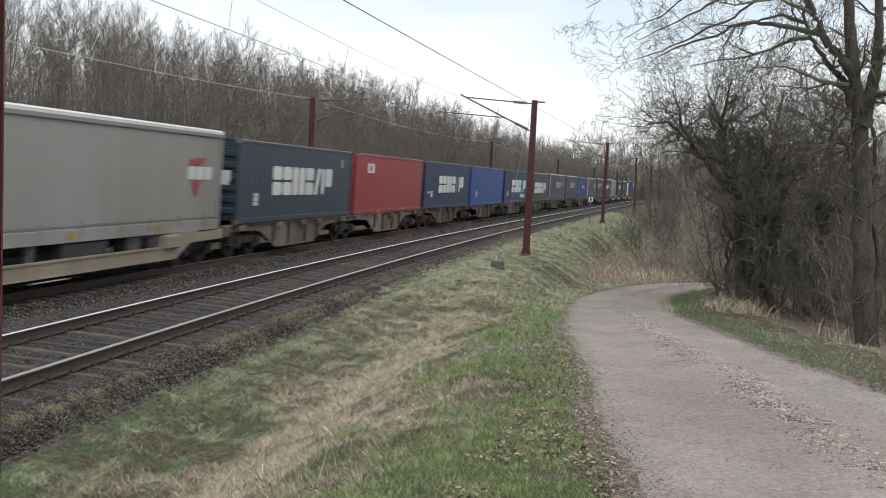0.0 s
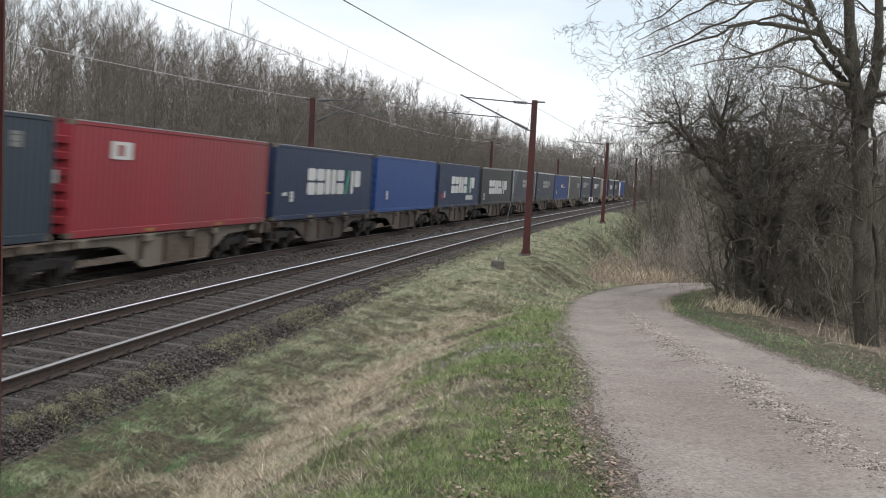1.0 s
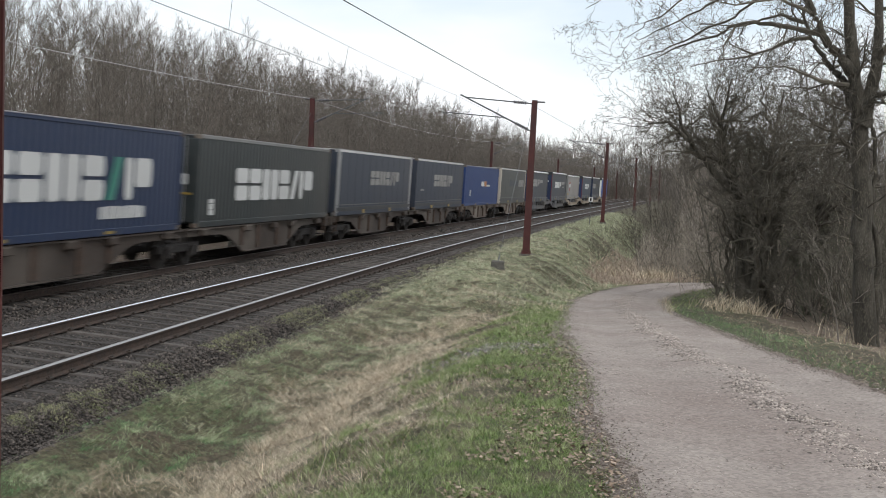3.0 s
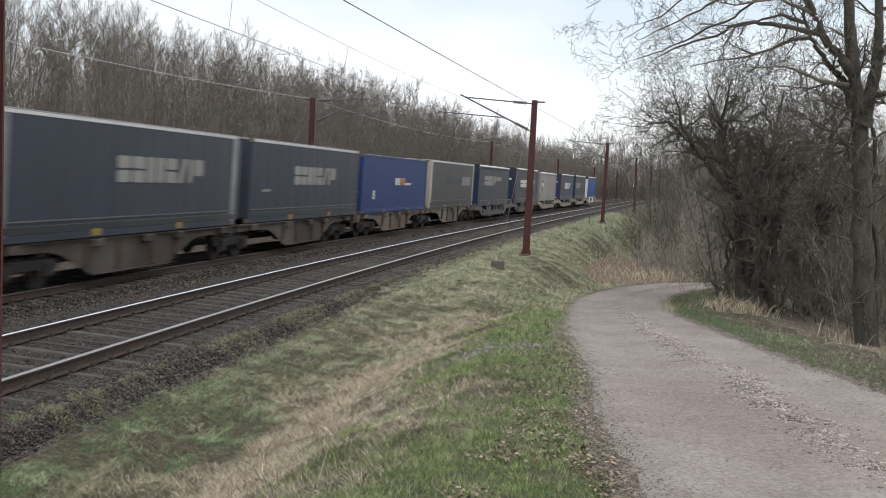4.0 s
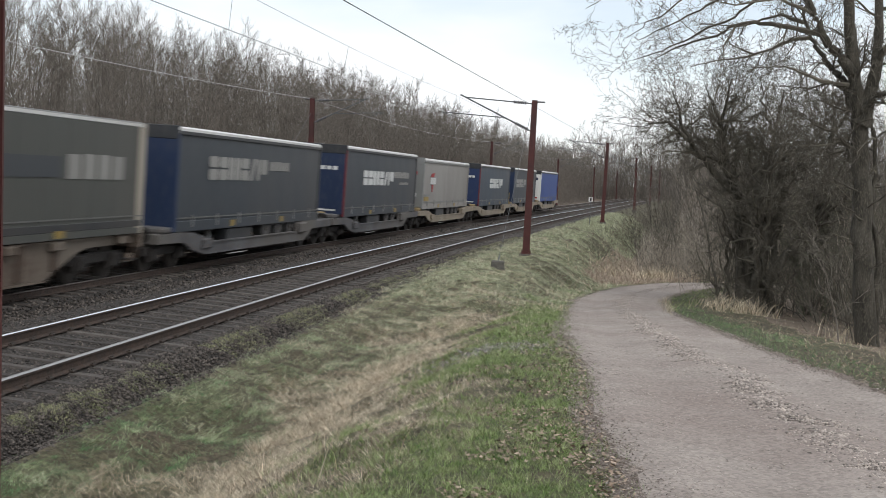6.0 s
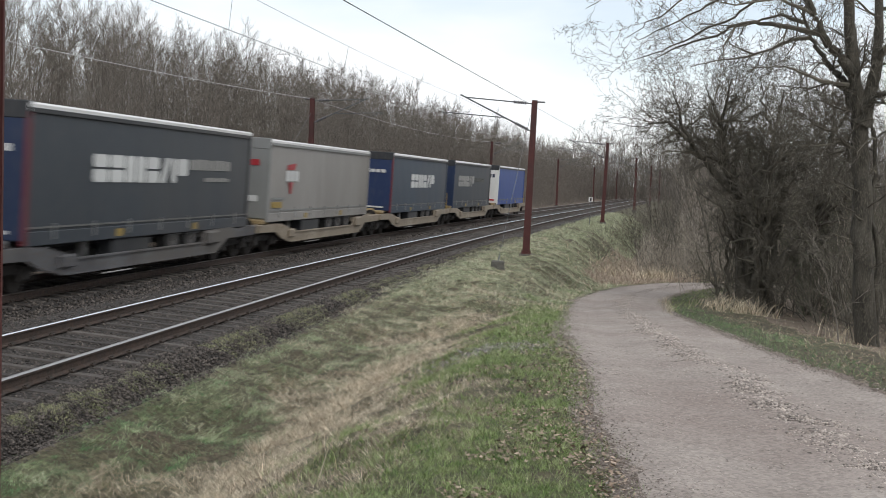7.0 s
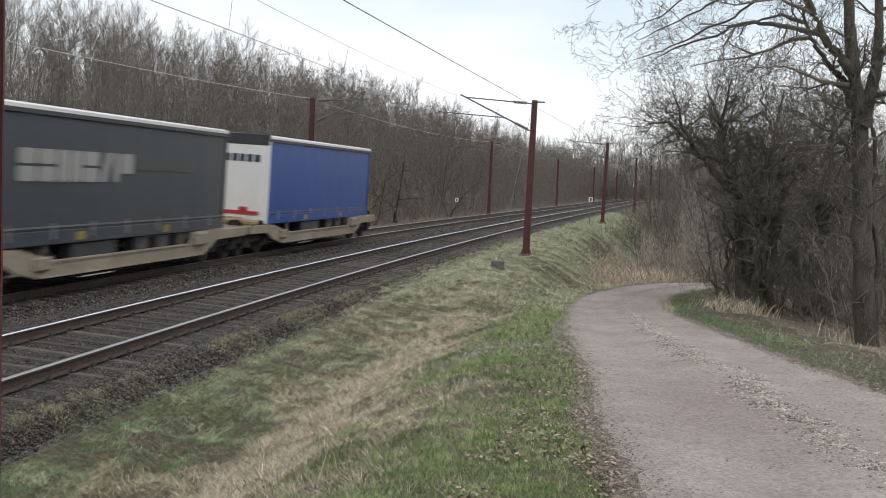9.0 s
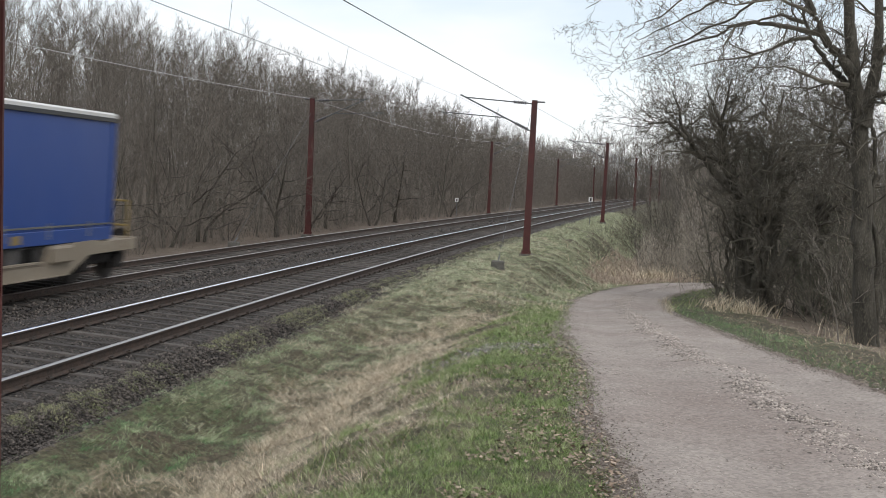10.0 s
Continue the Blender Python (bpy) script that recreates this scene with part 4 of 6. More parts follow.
    plant("sapling", sap, "thin bare sapling on the verge", "tree", facing(23.6, 11.9).translation, 0.6, 1.0)
    thicket("thicket_shoots", "tangled bare shoots filling the thicket", 24000, lambda g: (44 + 65 * g.random() ** 1.3, 9.5 + 32 * g.random()), 13, TWIG_PALE, 0.0, 5.5, 1.5, 0.0045, sway=(0.05, 0.9))
    thicket("roadside_shoots", "thin bare shoots under the roadside trees", 13000, lambda g: (31 + 26 * g.random(), 13.4 + 16 * g.random()), 15, TWIG_PALE, 0.0, 4.2, 1.0, 0.0032, sway=(0.05, 1.1))
    thicket("bank_brush", "bare brambles and shoots on the foot of the bank", 9000, lambda g: (60 + 58 * g.random() ** 1.4, 7.4 + 8 * g.random()), 14, TWIG_PALE, 0.0, 2.2, 1.2, 0.005, sway=(0.05, 1.0))


build_right_side()


# ---- ground cover ----
def centre_np(s):
    t = np.maximum(s, 0.0)
    x = np.where(s < 0, s, t - K1 * K1 * t ** 3 / 6)
    return x, D - K1 * t * t / 2 - K2 * t ** 3 / 3 - K3 * t ** 4 / 4, -(K1 * t + K2 * t * t + K3 * t ** 3)


def plan_np(s, r):
    x, y, th = centre_np(s)
    return np.stack([x + np.sin(th) * r, y - np.cos(th) * r], 1)


GS, GR = np.arange(0, 78.1, 0.5), np.arange(1.5, 22.1, 0.25)
GZ = np.array([[ground_z(float(a), float(b)) for b in GR] for a in GS])


def height_np(s, r):
    i = np.clip((s - GS[0]) / 0.5, 0, len(GS) - 1.001)
    j = np.clip((r - GR[0]) / 0.25, 0, len(GR) - 1.001)
    a, b = i.astype(int), j.astype(int)
    u, v = i - a, j - b
    return GZ[a, b] * (1 - u) * (1 - v) + GZ[a + 1, b] * u * (1 - v) + GZ[a, b + 1] * (1 - u) * v + GZ[a + 1, b + 1] * u * v


def scatter(g, count, s0, s1, r0, r1, power=1.6):
    """Points thinning out along the line."""
    u = g.random(count)
    a, b = s0 ** (1 - power), s1 ** (1 - power)
    return (a + (b - a) * u) ** (1 / (1 - power)), r0 + (r1 - r0) * g.random(count)


def tufts(g, count, per, spread, s0, s1, r0, r1, power=1.6):
    """Blades standing in tufts, each leaning out from its tuft's heart."""
    cs, cr = scatter(g, count // per, s0, s1, r0, r1, power)
    wide = spread * (0.4 + 1.2 * g.random(len(cs))) * (cs / 12) ** 0.4
    i = g.integers(0, len(cs), count)
    a, d = g.random(count) * 6.283, np.abs(g.normal(0, 1, count))
    ds, dr = np.cos(a) * d * wide[i], np.sin(a) * d * wide[i]
    return cs[i] + ds * 1.2, np.clip(cr[i] + dr, r0, r1), np.arctan2(-dr, ds)


def patches(s, r, scale, k):
    return np.array([noise.noise((a * scale, b * scale, k)) for a, b in zip(s.tolist(), r.tolist())])


def clear_of_path(xy, gap):
    out = np.ones(len(xy), bool)
    gap = np.broadcast_to(gap, len(xy))
    for i in range(0, len(xy), 4000):
        d = np.sqrt(((xy[i:i + 4000, None, :] - PATH_XY[None]) ** 2).sum(2)).min(1)
        out[i:i + 4000] = d > gap[i:i + 4000]
    return out


def grass(name, label, g, s, r, tall, wide, lay, material, comb=None, z_up=0.0):
    xy = plan_np(s, r)
    ok = clear_of_path(xy, PATH_HALF - 0.12 + 0.24 * np.clip((15 - s) / 5.5, 0, 1) + 0.4 * g.random(len(xy)) ** 0.7)
    s, r, xy, tall, wide = s[ok], r[ok], xy[ok], tall[ok], wide[ok]
    n = len(s)
    base = np.column_stack([xy, height_np(s, r) - 0.012 + np.broadcast_to(z_up, len(ok))[ok]])
    turn = g.random(n) * 6.283
    side = np.column_stack([np.cos(turn), np.sin(turn), np.zeros(n)]) * wide[:, None]
    go = g.random(n) * 6.283 if comb is None else comb[ok] + g.normal(0, 0.5, n)
    out = lay * (0.4 + 0.9 * g.random(n))
    d = np.column_stack([np.cos(go) * out, np.sin(go) * out, np.ones(n)])
    d /= np.linalg.norm(d, axis=1)[:, None]
    mid = base + d * (tall * 0.55)[:, None]
    d2 = d.copy()
    d2[:, :2] *= 1.9
    d2[:, 2] *= 0.75
    d2 /= np.linalg.norm(d2, axis=1)[:, None]
    tip = mid + d2 * (tall * 0.45)[:, None]
    v = np.stack([base - side, base + side, mid + side * 0.75, mid - side * 0.75, tip], 1).reshape(-1, 3)
    o = (np.arange(n) * 5)[:, None]
    loops = np.concatenate([o + np.array([0, 1, 2, 3]), o + np.array([3, 2, 4])], 1).ravel()
    sizes = np.tile([4, 3], n)
    tagged(new(name, fast_mesh(name, v, loops, sizes, material)), label, "grass", kind="stuff")


def far_bank(g, s, r):
    """Tussocks on the embankment far along the line."""
    n = len(s)
    z = np.array([ground_z(a, b) for a, b in zip(s.tolist(), r.tolist())])
    base = np.column_stack([plan_np(s, r), z - 0.02])
    a = g.random(n) * 6.283
    side = np.column_stack([np.cos(a), np.sin(a), np.zeros(n)]) * 0.02
    tip = base + np.column_stack([g.normal(0, 0.12, n), g.normal(0, 0.12, n), 0.1 + 0.16 * g.random(n)])
    v = np.stack([base - side, base + side, tip], 1).reshape(-1, 3)
    tagged(new("far_bank_grass", fast_mesh("far_bank_grass", v, np.arange(n * 3), np.full(n, 3), GRASS_PALE)), "pale grass on the far embankment", "grass", kind="stuff")


def build_grass():
    g = np.random.default_rng(7)
    far = lambda s: (np.maximum(s, 6) / 12.0) ** 0.75

    # ditch: soft combed dull-green tufts
    s, r, out = tufts(g, 150000, 26, 0.06, 7, 62, 1.9, 5.0, 1.7)
    lim = 3.75 + 1.5 * patches(s, r, 0.33, 2.0) + 0.5 * patches(s, r, 1.4, 3.0)
    ok = (r < lim) & (r > 1.98 + 0.35 * patches(s, r, 1.1, 8.0))
    s, r, out = s[ok], r[ok], out[ok]
    tuft = patches(s, r, 1.3, 5.0)
    comb = np.where(g.random(len(s)) < 0.45, out, 4.0 * patches(s, r, 0.9, 9.0) - 0.6)
    pick = g.random(len(s)) * 0.9 + 0.75 * tuft + 0.8 * np.clip((s - 13) / 12, 0, 1)
    wide = 0.0021 * far(s)
    h = (0.05 + 0.05 * g.random(len(s)) + 0.06 * np.clip(tuft, -0.4, 1)) * far(s) ** 0.45
    for lo, hi, mat, name, lab in ((-9, 0.8, GRASS_DITCH, "ditch_grass", "soft dull green grass lying combed in the ditch"), (0.8, 1.3, GRASS_PALE, "ditch_green", "olive grass tufts in the ditch"), (1.3, 9, GRASS_DRY, "ditch_straw", "pale dead grass among the ditch tufts")):
        m = (pick >= lo) & (pick < hi)
        grass(name, lab, g, s[m], r[m], h[m], wide[m], 2.0, mat, comb[m])

    # bank: bleached straw with green coming through
    s, r, out = tufts(g, 210000, 14, 0.045, 6, 34, 2.7, 7.9, 1.7)
    patch = patches(s, r, 0.55, 11.0) + 0.6 * patches(s, r, 1.9, 12.0)
    edge = 5.5 - 0.03 * (s - 8)
    dry = np.clip(0.62 - 0.5 * (r - edge) + 1.0 * patch, 0.1, 0.93)
    bare = 1.2 * patches(s, r, 1.1, 21.0) + 0.7 * patches(s, r, 3.5, 22.0) - 0.1
    lim = 3.75 + 1.5 * patches(s, r, 0.33, 2.0) + 0.5 * patches(s, r, 1.4, 3.0)
    ok = (g.random(len(s)) > 0.8 * np.clip(1.5 * bare, 0, 1)) & (r > lim - 0.3)
    s, r, dry, patch, out = s[ok], r[ok], dry[ok], patch[ok], out[ok]
    pick = np.clip(g.random(len(s)) * 0.5 + 0.25 + 0.55 * patches(s, r, 7.0, 14.0), 0, 1)
    comb = np.where(g.random(len(s)) < 0.7, out, 3.0 * patches(s, r, 0.9, 19.0) + 1.2)
    m = pick < dry
    tall = (0.05 + 0.13 * g.random(len(s)) * np.clip(1.2 - 0.2 * (r - 3.6), 0.4, 1.2)) * far(s) ** 0.3
    grass("bank_straw", "bleached dead grass on the bank", g, s[m], r[m], tall[m], (0.0018 * far(s))[m], 2.0, GRASS_DRY, comb[m] + g.normal(0, 0.5, m.sum()))
    k = ~m & (pick < dry + (1 - dry) * 0.78)
    grass("verge_grass", "fresh green grass on the verge of the farm track", g, s[k], r[k], (0.04 + 0.09 * g.random(len(s)))[k] * far(s[k]) ** 0.3, (0.0023 * far(s))[k], 0.9, GRASS_GREEN)
    k = ~m & ~k
    grass("bank_dull", "dull olive grass on the bank", g, s[k], r[k], (0.05 + 0.08 * g.random(len(s)))[k] * far(s[k]) ** 0.3, (0.0026 * far(s))[k], 1.2, GRASS_MOSSY)

    s, r, out = tufts(g, 16000, 40, 0.07, 8.5, 26, 3.8, 4.75, 1.5)
    keep = patches(s, r, 0.8, 81.0) > -0.12
    s, r, out = s[keep], r[keep], out[keep]
    grass("crest_straw", "long bleached straw tufts along the crest of the bank", g, s, r, (0.1 + 0.17 * g.random(len(s))) * far(s) ** 0.2, 0.0017 * far(s), 1.1, GRASS_DRY, out)
    s, r = scatter(g, 2600, 6, 24, 3.2, 6.3, 1.6)
    grass("dead_stems", "thin brown dead stems among the straw", g, s, r, 0.08 + 0.2 * g.random(len(s)), np.full(len(s), 0.0024), 1.4, DEAD_LEAF)

    # embankment beyond the bank
    s, r = scatter(g, 44000, 28, 77.5, 1.75, 9.0, 1.3)
    dry = np.clip(-0.05 + 0.22 * (r - 4.6) + 0.5 * patches(s, r, 0.35, 31.0), 0.04, 0.8)
    pick = g.random(len(s))
    m = pick < dry
    grass("embankment_straw", "straw-coloured grass on the railway embankment", g, s[m], r[m], (0.12 + 0.2 * g.random(m.sum())), 0.008 * (s[m] / 35), 1.3, GRASS_DRY)
    m = ~m
    grass("embankment_grass", "pale green grass on the railway embankment", g, s[m], r[m], (0.08 + 0.1 * g.random(m.sum())), 0.0085 * (s[m] / 35), 2.2, GRASS_PALE)

    s, r = scatter(g, 46000, 33, 74, 1.9, 6.8, 1.1)
    grass("embankment_turf", "close pale turf on the railway embankment", g, s, r, 0.05 + 0.08 * g.random(len(s)), 0.0075 * (s / 35), 1.6, GRASS_PALE)
    s, r = scatter(g, 40000, 14, 36, 2.0, 4.3, 1.4)
    ok = patches(s, r, 0.7, 71.0) + 0.5 * patches(s, r, 2.2, 72.0) + 0.04 * (s - 18) + 0.25 * (2.9 - r) > -0.15
    s, r = s[ok], r[ok]
    grass("shoulder_turf", "short pale turf below the ballast shoulder", g, s, r, (0.03 + 0.06 * g.random(len(s))) * far(s) ** 0.4, 0.0019 * far(s), 1.7, GRASS_PALE)
    s, r = scatter(g, 9000, 77, 125, 1.9, 6.5, 1.2)
    far_bank(g, s, r)

    # green verges edging the gravel all the way round the bend
    s, r = scatter(g, 60000, 8, 60, 4.8, 13.5, 1.15)
    xy = plan_np(s, r)
    d = np.array([from_path(*p) for p in xy])
    reach = 1.15 + 0.6 * patches(s, r, 0.5, 41.0)
    ok = (d > 1.24) & (d - PATH_HALF < reach) & ((r > 9.0) | (s > 18))
    s, r = s[ok], r[ok]
    # shade under the trees is put into the colour: a duller grass there
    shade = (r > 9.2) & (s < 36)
    for m, mat, name, lab in ((~shade, GRASS_GREEN, "roadside_grass", "short green grass edging the gravel"), (shade, GRASS_DITCH, "shaded_grass", "thin grass under the roadside trees, coloured dull for their shade")):
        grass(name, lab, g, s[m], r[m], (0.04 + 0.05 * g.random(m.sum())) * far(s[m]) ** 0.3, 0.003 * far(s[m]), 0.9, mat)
    s, r = scatter(g, 12000, 10, 40, 10.0, 15.5, 1.3)
    grass("shade_turf", "sparse mossy grass and litter under the trees", g, s, r, 0.025 + 0.04 * g.random(len(s)), 0.003 * far(s), 1.4, GRASS_MOSSY)
    s, r = scatter(g, 3000, 10, 44, 10.2, 15.5, 1.3)
    grass("roadside_straw", "dead grass under the trees", g, s, r, 0.05 + 0.09 * g.random(len(s)), 0.003 * far(s), 1.3, GRASS_DRY)

    # tall pale reeds round the bend, small tufts by the hawthorn
    ss, rr = [], []
    for a, b, n, w in ((55.5, 7.6, 50, 0.8), (56.8, 8.3, 220, 0.5), (58, 9.6, 60, 0.8), (58, 6.6, 80, 1.2), (60, 11.5, 80, 1.0)):
        ss.append(g.normal(a, w, n))
        rr.append(g.normal(b, w, n))
    s, r = np.concatenate(ss), np.concatenate(rr)
    grass("tall_reeds", "tall bleached reeds beside the bend", g, s, r, (0.3 + 0.65 * g.random(len(s))), 0.005 * far(s), 0.6, GRASS_DRY)
    ss, rr = [], []
    for a, b, n, w in ((36.5, 10.9, 130, 0.35), (35.6, 11.4, 130, 0.3), (38.0, 10.4, 90, 0.3), (26, 12.3, 60, 0.2)):
        ss.append(g.normal(a, w, n))
        rr.append(g.normal(b, w, n))
    s, r = np.concatenate(ss), np.concatenate(rr)
    grass("straw_tufts", "bleached grass tufts at the foot of the hawthorn", g, s, r, (0.3 + 0.5 * g.random(len(s))), 0.004 * far(s), 0.8, GRASS_DRY)
    s, r = scatter(g, 11000, 51, 78, 5.4, 10.5, 1.6)
    grass("dead_bracken", "pinkish-brown dead bracken at the foot of the thicket", g, s, r, 0.15 + 0.35 * g.random(len(s)), 0.0036 * far(s), 1.2, BRACKEN)
    # long dead stalks in the ditch and on the bank
    s, r = scatter(g, 170, 7.5, 26, 2.6, 6.0, 1.5)
    grass("dead_stalks", "long dead stalks standing in the grass", g, s, r, 0.2 + 0.3 * g.random(len(s)), np.full(len(s), 0.003), 1.0, GRASS_DRY)
    # moss and thin grass along the ballast shoulder
    s, r = scatter(g, 34000, 10.5, 60, 1.32, 1.85, 1.35)
    ok = patches(s, r, 0.5, 51.0) + 0.6 * patches(s, r, 2.3, 52.0) - 0.9 * np.abs(r - 1.5) + 0.02 * (np.minimum(s, 20) - 14) > 0.5 * g.random(len(s)) - 0.3
    s, r = s[ok], r[ok]
    grass("shoulder_moss", "thin yellow-green grass on the ballast shoulder", g, s, r, 0.025 + 0.04 * g.random(len(s)), 0.0022 * far(s), 1.6, GRASS_YELLOW, z_up=0.018 + np.maximum(0, np.interp(r, [1.2, 1.55, 2.2], [-0.217, -0.27, -0.7]) - height_np(s, r)))


build_grass()

OCTA = np.array([[1, 0, 0], [-1, 0, 0], [0, 1, 0], [0, -1, 0], [0, 0, 1], [0, 0, -1]], float)
OCTA_F = np.array([[0, 2, 4], [2, 1, 4], [1, 3, 4], [3, 0, 4], [2, 0, 5], [1, 2, 5], [3, 1, 5], [0, 3, 5]])


def stones(name, label, category, g, pos, size, flat, material):
    n = len(pos)
    v = OCTA[None] * (0.65 + 0.7 * g.random((n, 6, 1))) * size[:, None, None]
    v = v + g.normal(0, 0.22, (n, 6, 3)) * size[:, None, None]
    a = g.random(n) * 6.283
    x = v[:, :, 0] * np.cos(a)[:, None] - v[:, :, 1] * np.sin(a)[:, None]
    y = v[:, :, 0] * np.sin(a)[:, None] + v[:, :, 1] * np.cos(a)[:, None]
    v = np.stack([x, y, v[:, :, 2] * flat], 2) + pos[:, None, :]
    loops = ((np.arange(n) * 6)[:, None, None] + OCTA_F[None]).ravel()
    tagged(new(name, fast_mesh(name, v.reshape(-1, 3), loops, np.full(n * 8, 3), material)), label, category, kind="stuff")


BED_LINE = np.array([(-7.7, -0.52), (-7.1, -0.37), (-6.8, -0.33), (-6.25, -0.36), (-5.5, -0.4), (-4.75, -0.4), (-4.2, -0.41), (-3.75, -0.43), (-1.9, -0.1), (-1.3, -0.06), (-0.75, -0.105), (0, -0.155), (0.75, -0.2), (1.2, -0.217), (1.55, -0.27), (2.2, -0.7)])


def build_stones():
    g = np.random.default_rng(11)
    # near track and its shoulder
    s, r = scatter(g, 24000, 10, 75, -2.6, 2.12, 1.5)
    more_s, more_r = scatter(g, 20000, 10, 60, 1.15, 2.15, 1.5)
    s, r = np.concatenate([s, more_s]), np.concatenate([r, more_r])
    keep = (np.abs(np.abs(r) - 0.7525) > 0.09) & ((np.abs((s - 9.03 + 0.3) % 0.6 - 0.3) > 0.07) | (np.abs(r) > 1.27))
    s, r = s[keep], r[keep]
    xy = plan_np(s, r)
    z = np.interp(r, BED_LINE[:, 0], BED_LINE[:, 1])
    big = 0.012 + 0.016 * g.random(len(s)) ** 1.4
    z = np.maximum(z, np.where(r > 1.6, height_np(s, r), -9))
    stones("ballast_stones", "loose crushed ballast stones between and beside the sleepers", "ballast", g, np.column_stack([xy, z + 0.004]), big * (s / 14) ** 0.35, 0.75, STONE)
    s, r = scatter(g, 9000, 14, 90, -8.0, -2.6, 1.4)
    keep = (np.abs(np.abs(r + APART) - 0.7525) > 0.09) & ((np.abs((s - 9.03 + 0.3) % 0.6 - 0.3) > 0.1) | (np.abs(r + APART) > 1.27))
    s, r = s[keep], r[keep]
    z = np.interp(r, BED_LINE[:, 0], BED_LINE[:, 1])
    stones("far_ballast_stones", "crushed ballast stones round the far track", "ballast", g, np.column_stack([plan_np(s, r), z + 0.006]), (0.02 + 0.02 * g.random(len(s))) * (s / 16) ** 0.4, 0.75, STONE)
    # gravel on the farm track: a loose ridge down the middle, thin elsewhere
    line = PATH_XY
    seg = np.diff(line, axis=0)
    for name, label, count, mid, wide, big in (("loose_gravel", "loose pale gravel ridge along the middle of the farm track", 17000, -0.1, 0.1, 0.0125), ("edge_gravel", "scattered grit and small stones on the farm track", 32000, 0.0, 0.72, 0.0068)):
        k = g.integers(34, len(seg) - 34, count * 5)
        p = line[k] + seg[k] * g.random((len(k), 1))
        ok = (g.random(len(k)) < np.clip((7.0 / np.maximum(p[:, 0], 3.5)) ** 0.95, 0.06, 1.2)) & (p[:, 0] > 5.5)
        k, p = k[ok][:count], p[ok][:count]
        side = np.column_stack([-seg[k][:, 1], seg[k][:, 0]])
        side /= np.linalg.norm(side, axis=1)[:, None]
        u = g.normal(mid, wide, len(k)) if wide < 0.5 else g.uniform(-1.16, 1.16, len(k))
        wander = np.array([0.16 * noise.noise((a * 0.5, 2.0, 7.0)) for a in p[:, 0].tolist()])
        off = np.clip(u + (wander if wide < 0.5 else 0), -1.16, 1.16)
        q = p + side * (off * np.array([path_half(a) for a in p[:, 0].tolist()]))[:, None]
        z = np.array([path_z(a) for a in q[:, 0].tolist()]) + 0.032 - 0.035 * np.exp(-((np.abs(off) - 0.52) / 0.2) ** 2) + 0.02 * np.exp(-(off / 0.18) ** 2)
        stones(name, label, "gravel", g, np.column_stack([q, z]), big * (0.5 + g.random(len(q))) * np.clip(q[:, 0] / 9, 0.9, 4) ** 0.25, 0.6, PEBBLE if wide < 0.5 else GRIT)
    # dark crumbs of earth and litter along both edges of the gravel
    k = g.integers(34, len(seg) - 34, 90000)
    p = line[k] + seg[k] * g.random((len(k), 1))
    ok = (g.random(len(k)) < np.clip((7.0 / np.maximum(p[:, 0], 3.5)) ** 1.2, 0.04, 1.2)) & (p[:, 0] > 5.5)
    k, p = k[ok][:11000], p[ok][:11000]
    side = np.column_stack([-seg[k][:, 1], seg[k][:, 0]])
    side /= np.linalg.norm(side, axis=1)[:, None]
    off = g.normal(1.03, 0.07, len(k)) * np.where(g.random(len(k)) < 0.5, -1, 1)
    q = p + side * (off * np.array([path_half(a) for a in p[:, 0].tolist()]))[:, None]
    z = np.array([path_z(a) for a in q[:, 0].tolist()]) + 0.03
    stones("edge_crumbs", "dark crumbs of earth along the edges of the gravel", "soil", g, np.column_stack([q, z]), 0.003 + 0.005 * g.random(len(q)), 0.6, VERGE_DIRT)
    # a patch of stones across the verge
    s, r = g.normal(15.1, 0.42, 900), 6.2 + 0.42 * g.normal(0, 1, 900)
    stones("verge_stones", "patch of grey stones lying across the verge", "gravel", g, np.column_stack([plan_np(s, r), height_np(s, r) + 0.012 + 0.025 * g.random(900)]), 0.008 + 0.013 * g.random(900), 0.6, VERGE_STONE)


build_stones()


def build_leaves():
    g = np.random.default_rng(23)
    s, r = scatter(g, 16000, 6.3, 24, 4.6, 8.1, 1.7)
    ok = (patches(s, r, 1.3, 61.0) + 0.5 * (r - 6.7)) > 0.08
    s2, r2 = scatter(g, 4200, 11, 42, 10.0, 15, 1.3)
    s, r = np.concatenate([s[ok], s2]), np.concatenate([r[ok], r2])
    xy = plan_np(s, r)
    ok = clear_of_path(xy, PATH_HALF + 0.05 + 0.24 * np.clip((15 - s) / 5.5, 0, 1))
    s, r, xy = s[ok], r[ok], xy[ok]
    n = len(s)
    a = g.random(n) * 6.283
    ax = np.column_stack([np.cos(a), np.sin(a), g.normal(0, 0.3, n)]) * (0.007 + 0.017 * g.random(n) ** 1.5)[:, None]
    bx = np.column_stack([-np.sin(a), np.cos(a), g.normal(0, 0.3, n)]) * (0.006 + 0.011 * g.random(n))[:, None]
    c = np.column_stack([xy, height_np(s, r) + 0.02 + 0.035 * g.random(n)])
    lift = np.column_stack([np.zeros(n), np.zeros(n), 0.012 * g.random(n)])
    v = np.stack([c - ax, c - bx * 1.3 + ax * 0.3 + lift, c + ax, c + bx - ax * 0.35 + lift * 0.4], 1).reshape(-1, 3)
    o = (np.arange(n) * 4)[:, None]
    loops = np.concatenate([o + np.array([0, 1, 2]), o + np.array([0, 2, 3])], 1).ravel()
    tagged(new("dead_leaves", fast_mesh("dead_leaves", v, loops, np.full(n * 2, 3), DEAD_LEAF)), "curled brown dead leaves strewn on the verge", "leaves", kind="stuff")


build_leaves()


